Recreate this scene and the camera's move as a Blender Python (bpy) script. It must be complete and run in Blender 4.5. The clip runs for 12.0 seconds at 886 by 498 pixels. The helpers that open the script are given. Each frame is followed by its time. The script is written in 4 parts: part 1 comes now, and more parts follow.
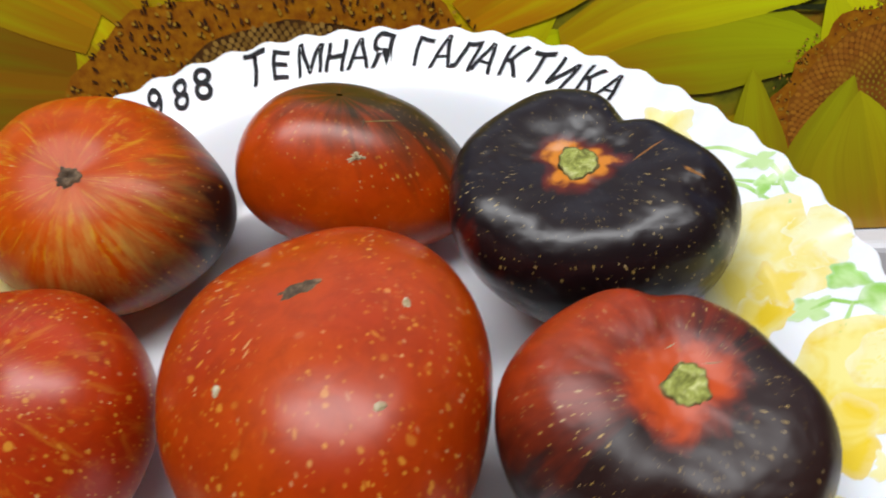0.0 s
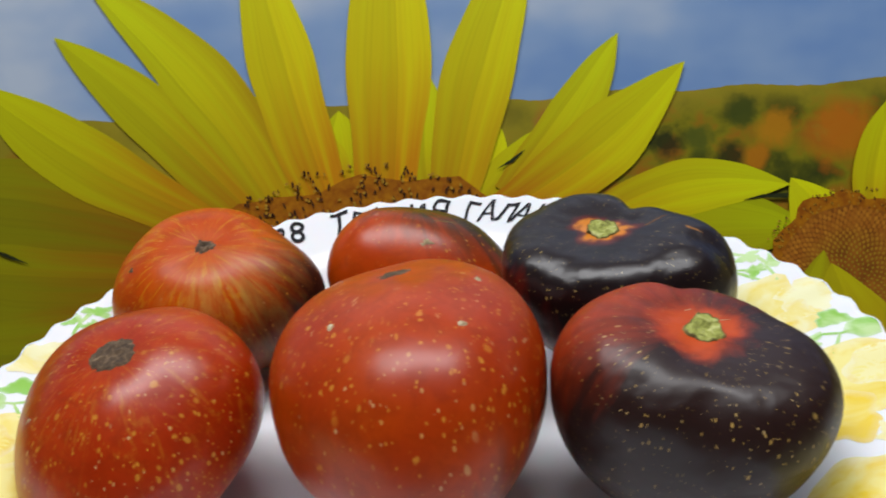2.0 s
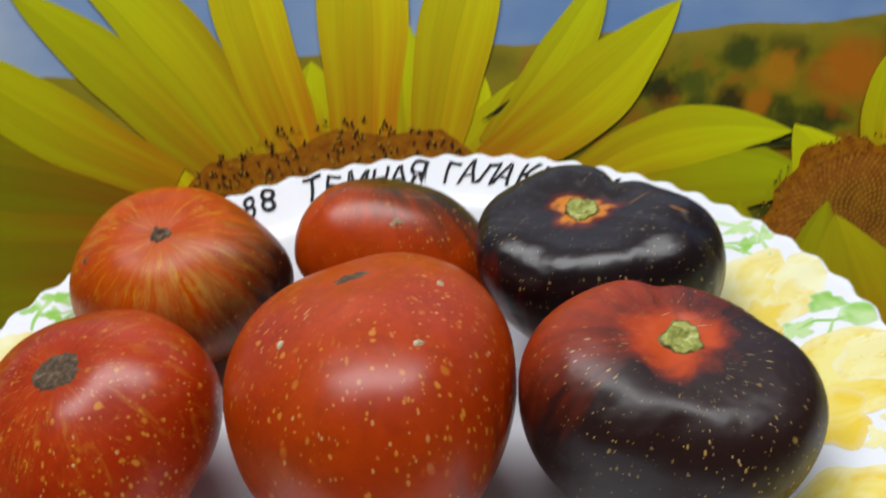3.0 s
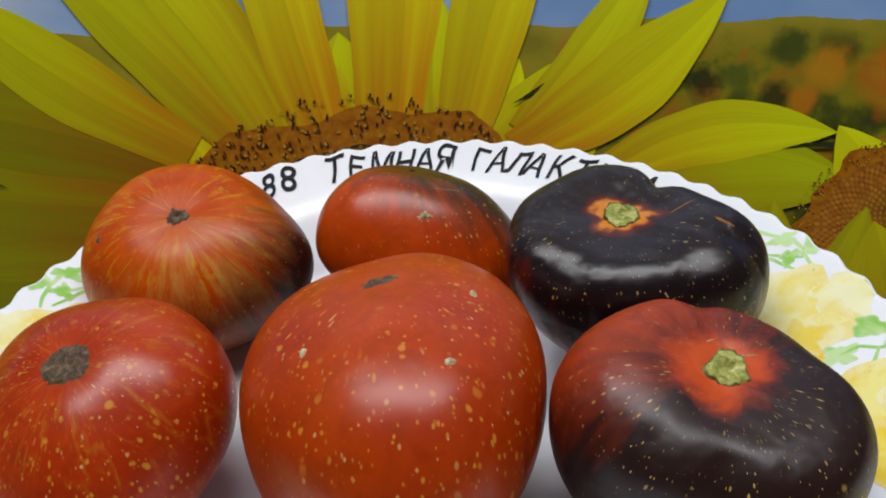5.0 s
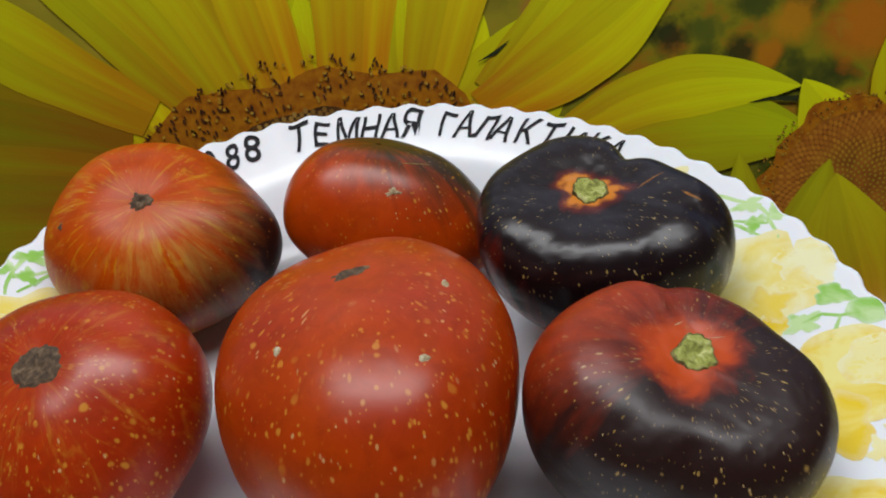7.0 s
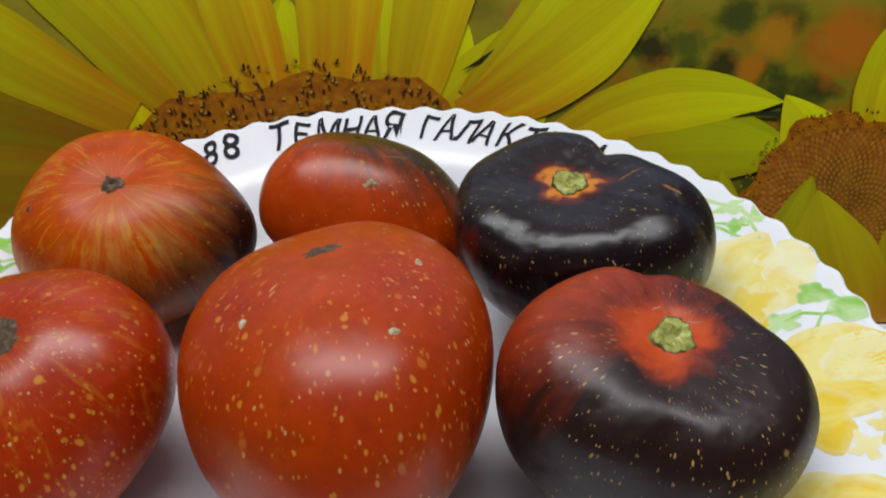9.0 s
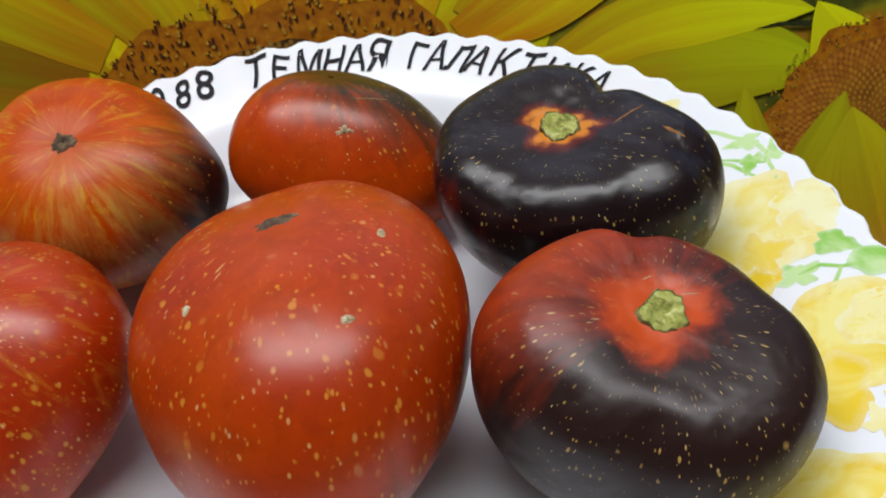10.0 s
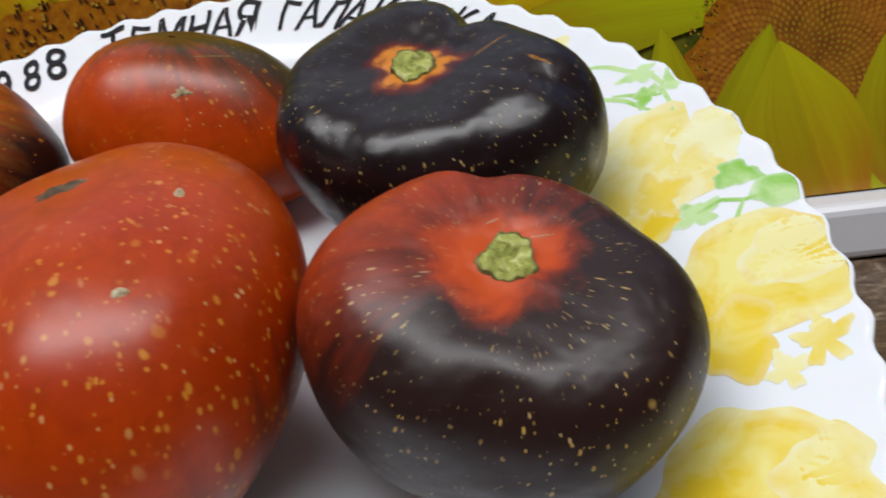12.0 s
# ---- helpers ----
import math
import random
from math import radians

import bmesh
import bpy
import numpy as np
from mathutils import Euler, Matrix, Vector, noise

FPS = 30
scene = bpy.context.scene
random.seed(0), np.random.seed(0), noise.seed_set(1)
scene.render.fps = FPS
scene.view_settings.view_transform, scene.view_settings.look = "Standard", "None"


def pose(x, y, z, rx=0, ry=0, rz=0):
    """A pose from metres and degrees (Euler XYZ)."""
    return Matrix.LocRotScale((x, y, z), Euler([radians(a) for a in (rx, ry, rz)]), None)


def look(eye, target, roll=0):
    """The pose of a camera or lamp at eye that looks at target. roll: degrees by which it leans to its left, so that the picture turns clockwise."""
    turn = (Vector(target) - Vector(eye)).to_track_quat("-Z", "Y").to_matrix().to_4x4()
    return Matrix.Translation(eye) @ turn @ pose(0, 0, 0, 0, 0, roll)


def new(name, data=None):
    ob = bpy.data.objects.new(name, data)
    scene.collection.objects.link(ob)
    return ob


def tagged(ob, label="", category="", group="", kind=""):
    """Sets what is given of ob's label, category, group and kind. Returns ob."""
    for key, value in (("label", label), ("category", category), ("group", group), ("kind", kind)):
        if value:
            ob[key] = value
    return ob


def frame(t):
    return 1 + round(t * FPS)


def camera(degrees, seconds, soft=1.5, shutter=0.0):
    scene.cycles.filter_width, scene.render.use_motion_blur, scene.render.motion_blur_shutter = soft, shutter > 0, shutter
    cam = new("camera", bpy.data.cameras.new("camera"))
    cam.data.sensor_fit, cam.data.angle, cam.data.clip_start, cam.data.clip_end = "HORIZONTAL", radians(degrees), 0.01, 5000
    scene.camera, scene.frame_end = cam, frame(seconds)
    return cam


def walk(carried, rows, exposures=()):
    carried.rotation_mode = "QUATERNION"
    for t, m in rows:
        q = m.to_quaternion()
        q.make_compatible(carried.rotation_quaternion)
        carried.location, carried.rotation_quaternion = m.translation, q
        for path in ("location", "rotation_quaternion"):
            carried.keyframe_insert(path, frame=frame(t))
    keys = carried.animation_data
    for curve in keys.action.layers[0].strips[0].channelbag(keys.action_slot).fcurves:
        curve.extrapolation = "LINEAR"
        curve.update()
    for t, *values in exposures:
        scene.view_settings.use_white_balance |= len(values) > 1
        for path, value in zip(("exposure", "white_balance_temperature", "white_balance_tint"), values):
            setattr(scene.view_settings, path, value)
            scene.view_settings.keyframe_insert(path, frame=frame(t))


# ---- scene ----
cam = camera(55.5, 12.0, soft=1.9, shutter=0.5)
# seconds, place in metres, turn in degrees
ROWS = [
    (0.0, 0.0356, -0.1795, 0.2013, 61.00, 3.40, 1.81),
    (0.5, 0.0137, -0.2060, 0.1770, 69.22, 3.46, -0.18),
    (1.0, 0.0084, -0.2340, 0.1633, 77.27, 2.86, 0.09),
    (1.5, 0.0019, -0.2525, 0.1425, 82.47, 2.50, 1.65),
    (2.0, 0.0191, -0.2606, 0.1229, 87.31, 3.63, 2.61),
    (2.5, 0.0371, -0.2522, 0.1277, 86.55, 5.13, 3.51),
    (3.0, 0.0346, -0.2399, 0.1478, 80.47, 4.89, 3.49),
    (3.2, 0.0315, -0.2338, 0.1570, 76.77, 3.98, 3.61),
    (5.0, 0.0266, -0.2260, 0.1584, 77.63, 1.95, 4.36),
    (5.5, 0.0356, -0.2176, 0.1667, 74.69, 4.21, 3.47),
    (6.0, 0.0332, -0.2122, 0.1812, 73.63, 4.85, 2.52),
    (6.5, 0.0300, -0.2047, 0.1718, 72.60, 5.30, 2.84),
    (7.0, 0.0260, -0.2214, 0.1740, 72.40, 2.85, 1.77),
    (7.2, 0.0276, -0.2243, 0.1683, 72.89, 2.81, 1.53),
    (8.8, 0.0285, -0.2179, 0.1662, 74.95, 1.45, 1.40),
    (9.0, 0.0286, -0.2215, 0.1563, 75.63, 1.41, 1.30),
    (9.5, 0.0348, -0.2131, 0.1538, 74.00, 2.47, 1.73),
    (10.0, 0.0447, -0.1963, 0.1656, 68.61, 3.70, 3.39),
    (10.5, 0.0364, -0.1872, 0.1721, 65.79, 3.67, 2.12),
    (11.0, 0.0354, -0.1835, 0.1622, 68.26, 4.68, 2.40),
    (11.5, 0.0584, -0.1798, 0.1518, 68.32, 6.59, 2.02),
    (12.0, 0.0762, -0.1726, 0.1431, 68.61, 7.67, 1.75),
]
walk(cam, [(t, pose(x, y, z, rx, ry, rz)) for t, x, y, z, rx, ry, rz in ROWS],
     [(0.0, 0.22), (0.6, 0.17), (2.0, 0.14), (3.2, 0.10), (5.0, -0.05), (6.0, -0.15), (7.2, -0.13), (9.2, -0.08), (10.0, 0.08), (12.0, 0.03)])

# ---- light ----
CEIL = 1.62
world = bpy.data.worlds.new("world")
scene.world = world
world.use_nodes = True
world.node_tree.nodes["Background"].inputs[0].default_value = (0.75, 0.85, 1.0, 1)
world.node_tree.nodes["Background"].inputs[1].default_value = 0.03
LAMP_AT = (0.02, -0.58, CEIL - 0.075)
lamp = bpy.data.lights.new("lamp_light", "AREA")
lamp.shape, lamp.size, lamp.size_y, lamp.energy, lamp.color = "RECTANGLE", 2.0, 0.46, 38.5, (0.97, 0.98, 1.0)
lamp_ob = new("lamp_light", lamp)
lamp_ob.matrix_world = look(LAMP_AT, (LAMP_AT[0], LAMP_AT[1], 0.0))


# ---- materials ----
def link(nt, a, b):
    nt.links.new(a, b)


class Mat:
    """A node material with one Principled shader and short makers of nodes."""

    def __init__(self, name, rough=0.5, coat=0.0, coat_rough=0.1, spec=0.5):
        self.m = bpy.data.materials.new(name)
        self.m.use_nodes = True
        self.nt = self.m.node_tree
        self.b = self.nt.nodes["Principled BSDF"]
        self.b.inputs["Roughness"].default_value = rough
        self.b.inputs["Coat Weight"].default_value = coat
        self.b.inputs["Coat Roughness"].default_value = coat_rough
        self.b.inputs["Specular IOR Level"].default_value = spec

    def node(self, kind):
        return self.nt.nodes.new(kind)

    def put(self, value, socket):
        if isinstance(value, (int, float)):
            socket.default_value = value
        elif isinstance(value, tuple):
            socket.default_value = (*value, 1.0) if len(value) == 3 and socket.type == "RGBA" else value
        else:
            self.nt.links.new(value, socket)

    def coords(self, kind="Object"):
        return self.node("ShaderNodeTexCoord").outputs[kind]

    def scaled(self, vec, s, rot=(0, 0, 0), loc=(0, 0, 0)):
        n = self.node("ShaderNodeMapping")
        self.put(vec, n.inputs[0])
        n.inputs["Scale"].default_value, n.inputs["Rotation"].default_value, n.inputs["Location"].default_value = s, rot, loc
        return n.outputs[0]

    def noise(self, vec, scale, detail=3.0, rough=0.55, distort=0.0):
        n = self.node("ShaderNodeTexNoise")
        self.put(vec, n.inputs["Vector"])
        n.inputs["Scale"].default_value, n.inputs["Detail"].default_value = scale, detail
        n.inputs["Roughness"].default_value, n.inputs["Distortion"].default_value = rough, distort
        return n.outputs["Fac"]

    def node_colour_noise(self, vec, scale):
        n = self.node("ShaderNodeTexNoise")
        self.put(vec, n.inputs["Vector"])
        n.inputs["Scale"].default_value = scale
        return n.outputs["Color"]

    def voronoi(self, vec, scale, out="Distance", randomness=1.0):
        n = self.node("ShaderNodeTexVoronoi")
        self.put(vec, n.inputs["Vector"])
        n.inputs["Scale"].default_value, n.inputs["Randomness"].default_value = scale, randomness
        return n.outputs[out]

    def ramp(self, fac, stops, mode="LINEAR"):
        n = self.node("ShaderNodeValToRGB")
        n.color_ramp.interpolation = mode
        self.put(fac, n.inputs[0])
        el = n.color_ramp.elements
        while len(el) < len(stops):
            el.new(0.5)
        for e, (p, c) in zip(el, stops):
            e.position = p
            e.color = (c, c, c, 1) if isinstance(c, (int, float)) else (*c, 1)
        return n.outputs[0]

    def math(self, op, a, b=0.0, clamp=False):
        n = self.node("ShaderNodeMath")
        n.operation, n.use_clamp = op, clamp
        self.put(a, n.inputs[0])
        self.put(b, n.inputs[1])
        return n.outputs[0]

    def mix(self, fac, a, b, blend="MIX"):
        n = self.node("ShaderNodeMix")
        n.data_type, n.blend_type = "RGBA", blend
        self.put(fac, n.inputs[0])
        self.put(a, n.inputs[6])
        self.put(b, n.inputs[7])
        return n.outputs[2]

    def split(self, vec):
        n = self.node("ShaderNodeSeparateXYZ")
        self.put(vec, n.inputs[0])
        return n.outputs

    def random(self):
        return self.node("ShaderNodeObjectInfo").outputs["Random"]

    def bump(self, height, strength=0.2, distance=0.001):
        n = self.node("ShaderNodeBump")
        n.inputs["Strength"].default_value, n.inputs["Distance"].default_value = strength, distance
        self.put(height, n.inputs["Height"])
        self.nt.links.new(n.outputs[0], self.b.inputs["Normal"])

    def colour(self, c):
        self.put(c, self.b.inputs["Base Color"])
        return self

    def set(self, **kw):
        for k, v in kw.items():
            self.put(v, self.b.inputs[k.replace("_", " ")])
        return self


PRINT_ROUGH, PRINT_COAT = 0.45, 0.35


def print_mat(name):
    return Mat(name, PRINT_ROUGH, PRINT_COAT, 0.16, 0.35)


def flat(name, colour, rough=0.5, vary=0.12, scale=60.0, **kw):
    m = Mat(name, rough, **kw)
    n = m.noise(m.coords(), scale, 4)
    m.colour(m.mix(m.ramp(n, [(0.3, 0.0), (0.7, 1.0)]), tuple(c * (1 - vary) for c in colour), tuple(c * (1 + vary) for c in colour)))
    return m.m


# plain room
M_PAINT = flat("wall_paint", (0.10, 0.085, 0.07), 0.7, 0.06, 6)
M_CEIL = flat("ceiling_paint", (0.22, 0.21, 0.20), 0.8, 0.03, 5)
M_FLOOR = flat("floor_tile", (0.16, 0.12, 0.09), 0.4, 0.15, 8)
M_PLINTH = flat("plinth_plastic", (0.62, 0.62, 0.66), 0.35, 0.04, 30)
M_LAMP_BODY = flat("lamp_body", (0.75, 0.75, 0.75), 0.4, 0.03, 30)


def worktop_mat():
    m = Mat("worktop_laminate", 0.35)
    p = m.coords()
    a = m.noise(m.scaled(p, (1, 2.2, 1), (0, 0, 0.5)), 70, 6, 0.7, 1.2)
    b = m.noise(p, 420, 3, 0.7)
    c = m.ramp(a, [(0.32, (0.016, 0.010, 0.007)), (0.45, (0.075, 0.045, 0.026)), (0.55, (0.15, 0.10, 0.065)), (0.68, (0.30, 0.24, 0.17))])
    m.colour(m.mix(m.ramp(b, [(0.42, 0.0), (0.62, 0.55)]), c, (0.05, 0.032, 0.02)))
    m.bump(b, 0.08, 0.0005)
    return m.m


M_WORKTOP = worktop_mat()


# printed panel
def sky_mat():
    m = print_mat("print_sky")
    p = m.coords()
    n = m.noise(m.scaled(p, (1, 1, 1.6)), 11, 3, 0.5)
    c = m.ramp(n, [(0.36, (0.16, 0.30, 0.60)), (0.52, (0.25, 0.39, 0.64)), (0.7, (0.46, 0.56, 0.70))])
    m.colour(c)
    return m.m


def field_mat():
    m = print_mat("print_field")
    p = m.coords()
    n = m.noise(m.scaled(p, (1, 1, 1.5)), 34, 1.5, 0.4)
    n2 = m.noise(p, 75, 3, 0.6)
    green = m.ramp(m.mix(0.4, n, n2), [(0.3, (0.012, 0.02, 0.004)), (0.42, (0.07, 0.08, 0.004)), (0.52, (0.22, 0.20, 0.005)), (0.62, (0.34, 0.13, 0.006)), (0.75, (0.33, 0.28, 0.02))])
    x, y, z = m.split(p)
    # the far field is a paler yellow band under the sky, and to the one side
    pale = m.ramp(m.math("MULTIPLY", m.math("ADD", z, -0.154), 55.0, True), [(0.2, 0.0), (0.9, 1.0)])
    pale2 = m.ramp(m.math("MULTIPLY", m.math("SUBTRACT", 0.075, x), 20.0, True), [(0.0, 0.0), (1.0, 0.8)])
    f = m.math("MAXIMUM", m.math("MULTIPLY", pale, 0.75), pale2)
    c = m.mix(f, green, m.mix(n, (0.24, 0.20, 0.005), (0.44, 0.36, 0.03)))
    # far flower heads and dark hollows, out of focus in the photograph
    for bx, bz, br, tint in ((0.190, 0.149, 0.019, (0.48, 0.15, 0.004)), (0.159, 0.152, 0.011, (0.48, 0.21, 0.005)), (0.110, 0.147, 0.010, (0.014, 0.02, 0.004)), (0.139, 0.139, 0.010, (0.02, 0.025, 0.004)),
                             (0.124, 0.150, 0.009, (0.09, 0.11, 0.008)), (0.150, 0.138, 0.008, (0.46, 0.17, 0.004)), (0.055, 0.159, 0.009, (0.40, 0.13, 0.03)), (0.146, 0.160, 0.009, (0.05, 0.07, 0.006)), (0.235, 0.148, 0.014, (0.34, 0.12, 0.005)), (-0.205, 0.155, 0.012, (0.3, 0.14, 0.006))):
        dx, dz = m.math("SUBTRACT", x, bx), m.math("SUBTRACT", z, bz)
        d = m.math("POWER", m.math("ADD", m.math("MULTIPLY", dx, dx), m.math("MULTIPLY", dz, dz)), 0.5)
        d = m.math("ADD", m.math("DIVIDE", d, br), m.math("MULTIPLY", m.math("ADD", n2, -0.5), 1.7))
        c = m.mix(m.ramp(d, [(0.45, 0.9), (1.25, 0.0)]), c, tint)
    m.colour(c)
    return m.m


def petal_mat(name, base, mid, tip, dark=0.74):
    m = print_mat(name)
    u, v, w = m.split(m.coords("UV"))
    r = m.random()
    streak = m.noise(m.scaled(m.coords("UV"), (3.2, 0.45, 1)), 2.0, 2, 0.4, 0.5)
    veins = m.noise(m.scaled(m.coords("UV"), (14, 0.5, 1)), 2.0, 2, 0.5, 0.2)
    vv = m.math("ADD", v, m.math("MULTIPLY", m.math("ADD", streak, -0.5), 0.6))
    c = m.ramp(vv, [(0.10, base), (0.50, mid), (0.86, tip)])
    c = m.mix(m.ramp(veins, [(0.34, 0.22), (0.5, 0.0)]), c, tuple(x * 0.7 for x in mid))
    # one long side of each petal lies in the printed shade of the next
    side = m.ramp(m.math("ADD", u, m.math("MULTIPLY", m.math("ADD", r, m.math("MULTIPLY", streak, 0.6)), 0.5)), [(0.16, (dark * 1.1, dark * 0.94, 0.8)), (0.62, (1, 1, 1)), (1.1, (1, 1, 1)), (1.35, (0.86, 0.84, 1))])
    c = m.mix(1.0, c, side, "MULTIPLY")
    shade = m.ramp(r, [(0.0, (0.80, 0.85, 0.8)), (1.0, (1.04, 1.0, 1.0))])
    m.colour(m.mix(1.0, c, shade, "MULTIPLY"))
    return m.m


def dots_mat(name, dark, light, core=None, centre=(0, 0), radius=0.03):
    m = print_mat(name)
    g = m.node("ShaderNodeNewGeometry").outputs["Random Per Island"]
    c = m.mix(g, dark, light)
    if core:
        x, y, z = m.split(m.coords())
        d = m.math("POWER", m.math("ADD", m.math("POWER", m.math("SUBTRACT", x, centre[0]), 2.0), m.math("POWER", m.math("SUBTRACT", z, centre[1]), 2.0)), 0.5)
        c = m.mix(m.ramp(m.math("DIVIDE", d, radius), [(0.15, 1.0), (0.75, 0.0)]), c, core)
    return m.colour(c).m


M_SKY, M_FIELD = sky_mat(), field_mat()
M_PETAL = petal_mat("print_petal", (0.60, 0.25, 0.0), (0.70, 0.63, 0.0), (0.72, 0.76, 0.0))
M_PETAL_PALE = petal_mat("print_petal_pale", (0.60, 0.37, 0.0), (0.70, 0.66, 0.0), (0.72, 0.79, 0.001))
M_PETAL_LOW = petal_mat("print_petal_shaded", (0.30, 0.13, 0.0), (0.26, 0.25, 0.0), (0.25, 0.29, 0.001))
M_PETAL_MID = petal_mat("print_petal_olive", (0.51, 0.25, 0.0), (0.53, 0.51, 0.0), (0.56, 0.61, 0.0))
M_PETAL_TIP = petal_mat("print_petal_tip", (0.40, 0.17, 0.0), (0.46, 0.36, 0.0), (0.50, 0.47, 0.001))


def blotch_mat(name, a, b, scale=120):
    m = print_mat(name)
    n = m.noise(m.coords(), scale, 4, 0.6)
    return m.colour(m.ramp(n, [(0.35, a), (0.65, b)])).m


M_RING = blotch_mat("print_ring", (0.27, 0.075, 0.001), (0.43, 0.165, 0.002), 220)
M_DISC_BED = blotch_mat("print_disc_bed", (0.035, 0.012, 0.004), (0.11, 0.045, 0.008), 140)
M_DISC_BED2 = blotch_mat("print_disc_bed_orange", (0.20, 0.060, 0.004), (0.34, 0.12, 0.008), 140)
M_SEED = blotch_mat("print_seed", (0.03, 0.010, 0.003), (0.11, 0.035, 0.008), 400)
M_SEED_TIP = blotch_mat("print_seed_tip", (0.36, 0.18, 0.008), (0.48, 0.28, 0.03), 300)
M_GAP = blotch_mat("print_dark_gap", (0.008, 0.012, 0.004), (0.03, 0.04, 0.008), 300)


# tomatoes; UV of the skin: x round the fruit, y from the stem to the blossom end
def skin(name, ground, fleck, fleck_size=0.5, fleck_amount=0.5, stripe=None, stripe_amount=0.0, dark=None, dark_dir=(0, 0, -1), dark_edge=(0.0, 0.5),
         star=None, star_size=0.2, pale=None, pale_dir=(1, -1, 0), rough=0.33, fleck_thin=74, star_wild=1.7, star_lobes=2.0, star_edge=(0.5, 1.15), big=0.26, round_flecks=0.0, spec=0.34, lumps=0.8):
    """Tomato skin: ground colour in two tones, flecks stretched towards the stem, stripes, a dark flush on one side, a star round the stem."""
    m = Mat(name, rough * 0.88, 0.05, 0.26, spec)
    p, uv = m.coords(), m.coords("UV")
    u, v, w = m.split(uv)
    soft = m.noise(p, 38, 3, 0.6)
    c = m.mix(m.ramp(soft, [(0.3, 0.0), (0.7, 1.0)]), ground[0], ground[1])
    mott = m.noise(p, 150, 4, 0.65, 0.5)
    c = m.mix(m.ramp(mott, [(0.36, 0.38), (0.56, 0.0)]), c, tuple(x * 0.6 for x in ground[1]))
    if stripe:
        st = m.noise(m.scaled(uv, (17, 2.4, 1)), 3.0, 5, 0.68, 0.9)
        fade = m.ramp(v, [(0.02, 0.5), (0.12, 1.0), (0.5, 0.85), (0.8, 0.2)])
        c = m.mix(m.math("MULTIPLY", m.math("MULTIPLY", m.ramp(st, [(0.53, 0.0), (0.66, 1.0)]), fade), stripe_amount), c, stripe)
    if pale:
        d = m.node("ShaderNodeVectorMath")
        d.operation = "DOT_PRODUCT"
        m.put(p, d.inputs[0])
        d.inputs[1].default_value = Vector(pale_dir).normalized() / 0.035
        st = m.noise(m.scaled(uv, (16, 1.6, 1)), 3.0, 5, 0.65, 0.8)
        f = m.math("MULTIPLY", m.ramp(d.outputs["Value"], [(0.35, 0.0), (0.8, 1.0)]), m.ramp(st, [(0.40, 0.0), (0.66, 0.7)]))
        c = m.mix(f, c, pale)
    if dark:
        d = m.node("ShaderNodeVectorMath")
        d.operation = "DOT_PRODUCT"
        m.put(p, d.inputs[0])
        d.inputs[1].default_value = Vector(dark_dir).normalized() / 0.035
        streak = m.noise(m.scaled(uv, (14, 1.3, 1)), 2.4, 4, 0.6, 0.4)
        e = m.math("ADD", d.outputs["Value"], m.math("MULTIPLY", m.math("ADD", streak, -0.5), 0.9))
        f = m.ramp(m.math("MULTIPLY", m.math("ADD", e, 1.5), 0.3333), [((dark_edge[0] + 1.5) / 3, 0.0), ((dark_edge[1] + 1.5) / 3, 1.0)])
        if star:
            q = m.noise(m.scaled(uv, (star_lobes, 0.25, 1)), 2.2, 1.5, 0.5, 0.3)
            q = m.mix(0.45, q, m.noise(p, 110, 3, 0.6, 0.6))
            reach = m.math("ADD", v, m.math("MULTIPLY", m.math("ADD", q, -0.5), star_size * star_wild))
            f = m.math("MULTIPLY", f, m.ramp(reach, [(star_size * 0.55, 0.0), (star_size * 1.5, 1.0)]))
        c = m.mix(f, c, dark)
        if star:
            c = m.mix(m.ramp(reach, [(star_size * star_edge[0], 1.0), (star_size * star_edge[1], 0.0)]), c, star)
    # flecks: fine ones everywhere, larger ones here and there
    warp = m.noise(p, 45, 2)
    kinds = [(0.42, fleck_amount, 0.0), (0.75, fleck_amount * 0.85, 3.1), (1.5, fleck_amount * big, 7.3)]
    if round_flecks:
        kinds += [(1.9, round_flecks, 2.9), (1.6, round_flecks * 0.55, 5.2)]
    for size, amount, seed in kinds:
        if size > 1.2:
            fine = {1.5: 235, 1.6: 300, 1.9: 560}[size]
            vec = m.scaled(m.mix(0.0012, p, m.node_colour_noise(p, 300)), (fine, fine, fine * 0.6), (0, 0, 0), (seed, seed, 0))
        else:
            vec = m.scaled(m.mix(0.012, uv, m.node_colour_noise(p, 60)), (fleck_thin / size, 21 / size, 1), (0, 0, 0), (seed, seed * 0.7, 0))
        dist = m.voronoi(vec, 1.0)
        pick = m.split(m.voronoi(vec, 1.0, "Color"))
        patch = m.ramp(warp, [(0.38, 0.75 if size > 1.55 else 0.2), (0.58, 1.0)])
        keep = m.ramp(pick[0], [(1.0 - amount * 0.8, 0.0), (1.0 - amount * 0.8 + 0.02, 1.0)])
        reach = m.math("ADD", dist, m.math("MULTIPLY", pick[1], 0.16))
        spot = m.ramp(reach, [(fleck_size * 0.42, 1.0), (fleck_size * 0.66, 0.0)])
        patch = m.math("MULTIPLY", patch, m.ramp(v, [(0.04, 0.0), (0.10, 0.9)]))
        f = m.math("MULTIPLY", m.math("MULTIPLY", spot, keep), patch)
        c = m.mix(f, c, m.mix(m.ramp(pick[2], [(0.86, 0.0), (1.0, 0.6)]), fleck, (0.6, 0.45, 0.26)))
    m.colour(c)
    relief = m.math("ADD", m.noise(p, 75, 2, 0.5), m.math("MULTIPLY", m.noise(p, 700, 2), 0.05))
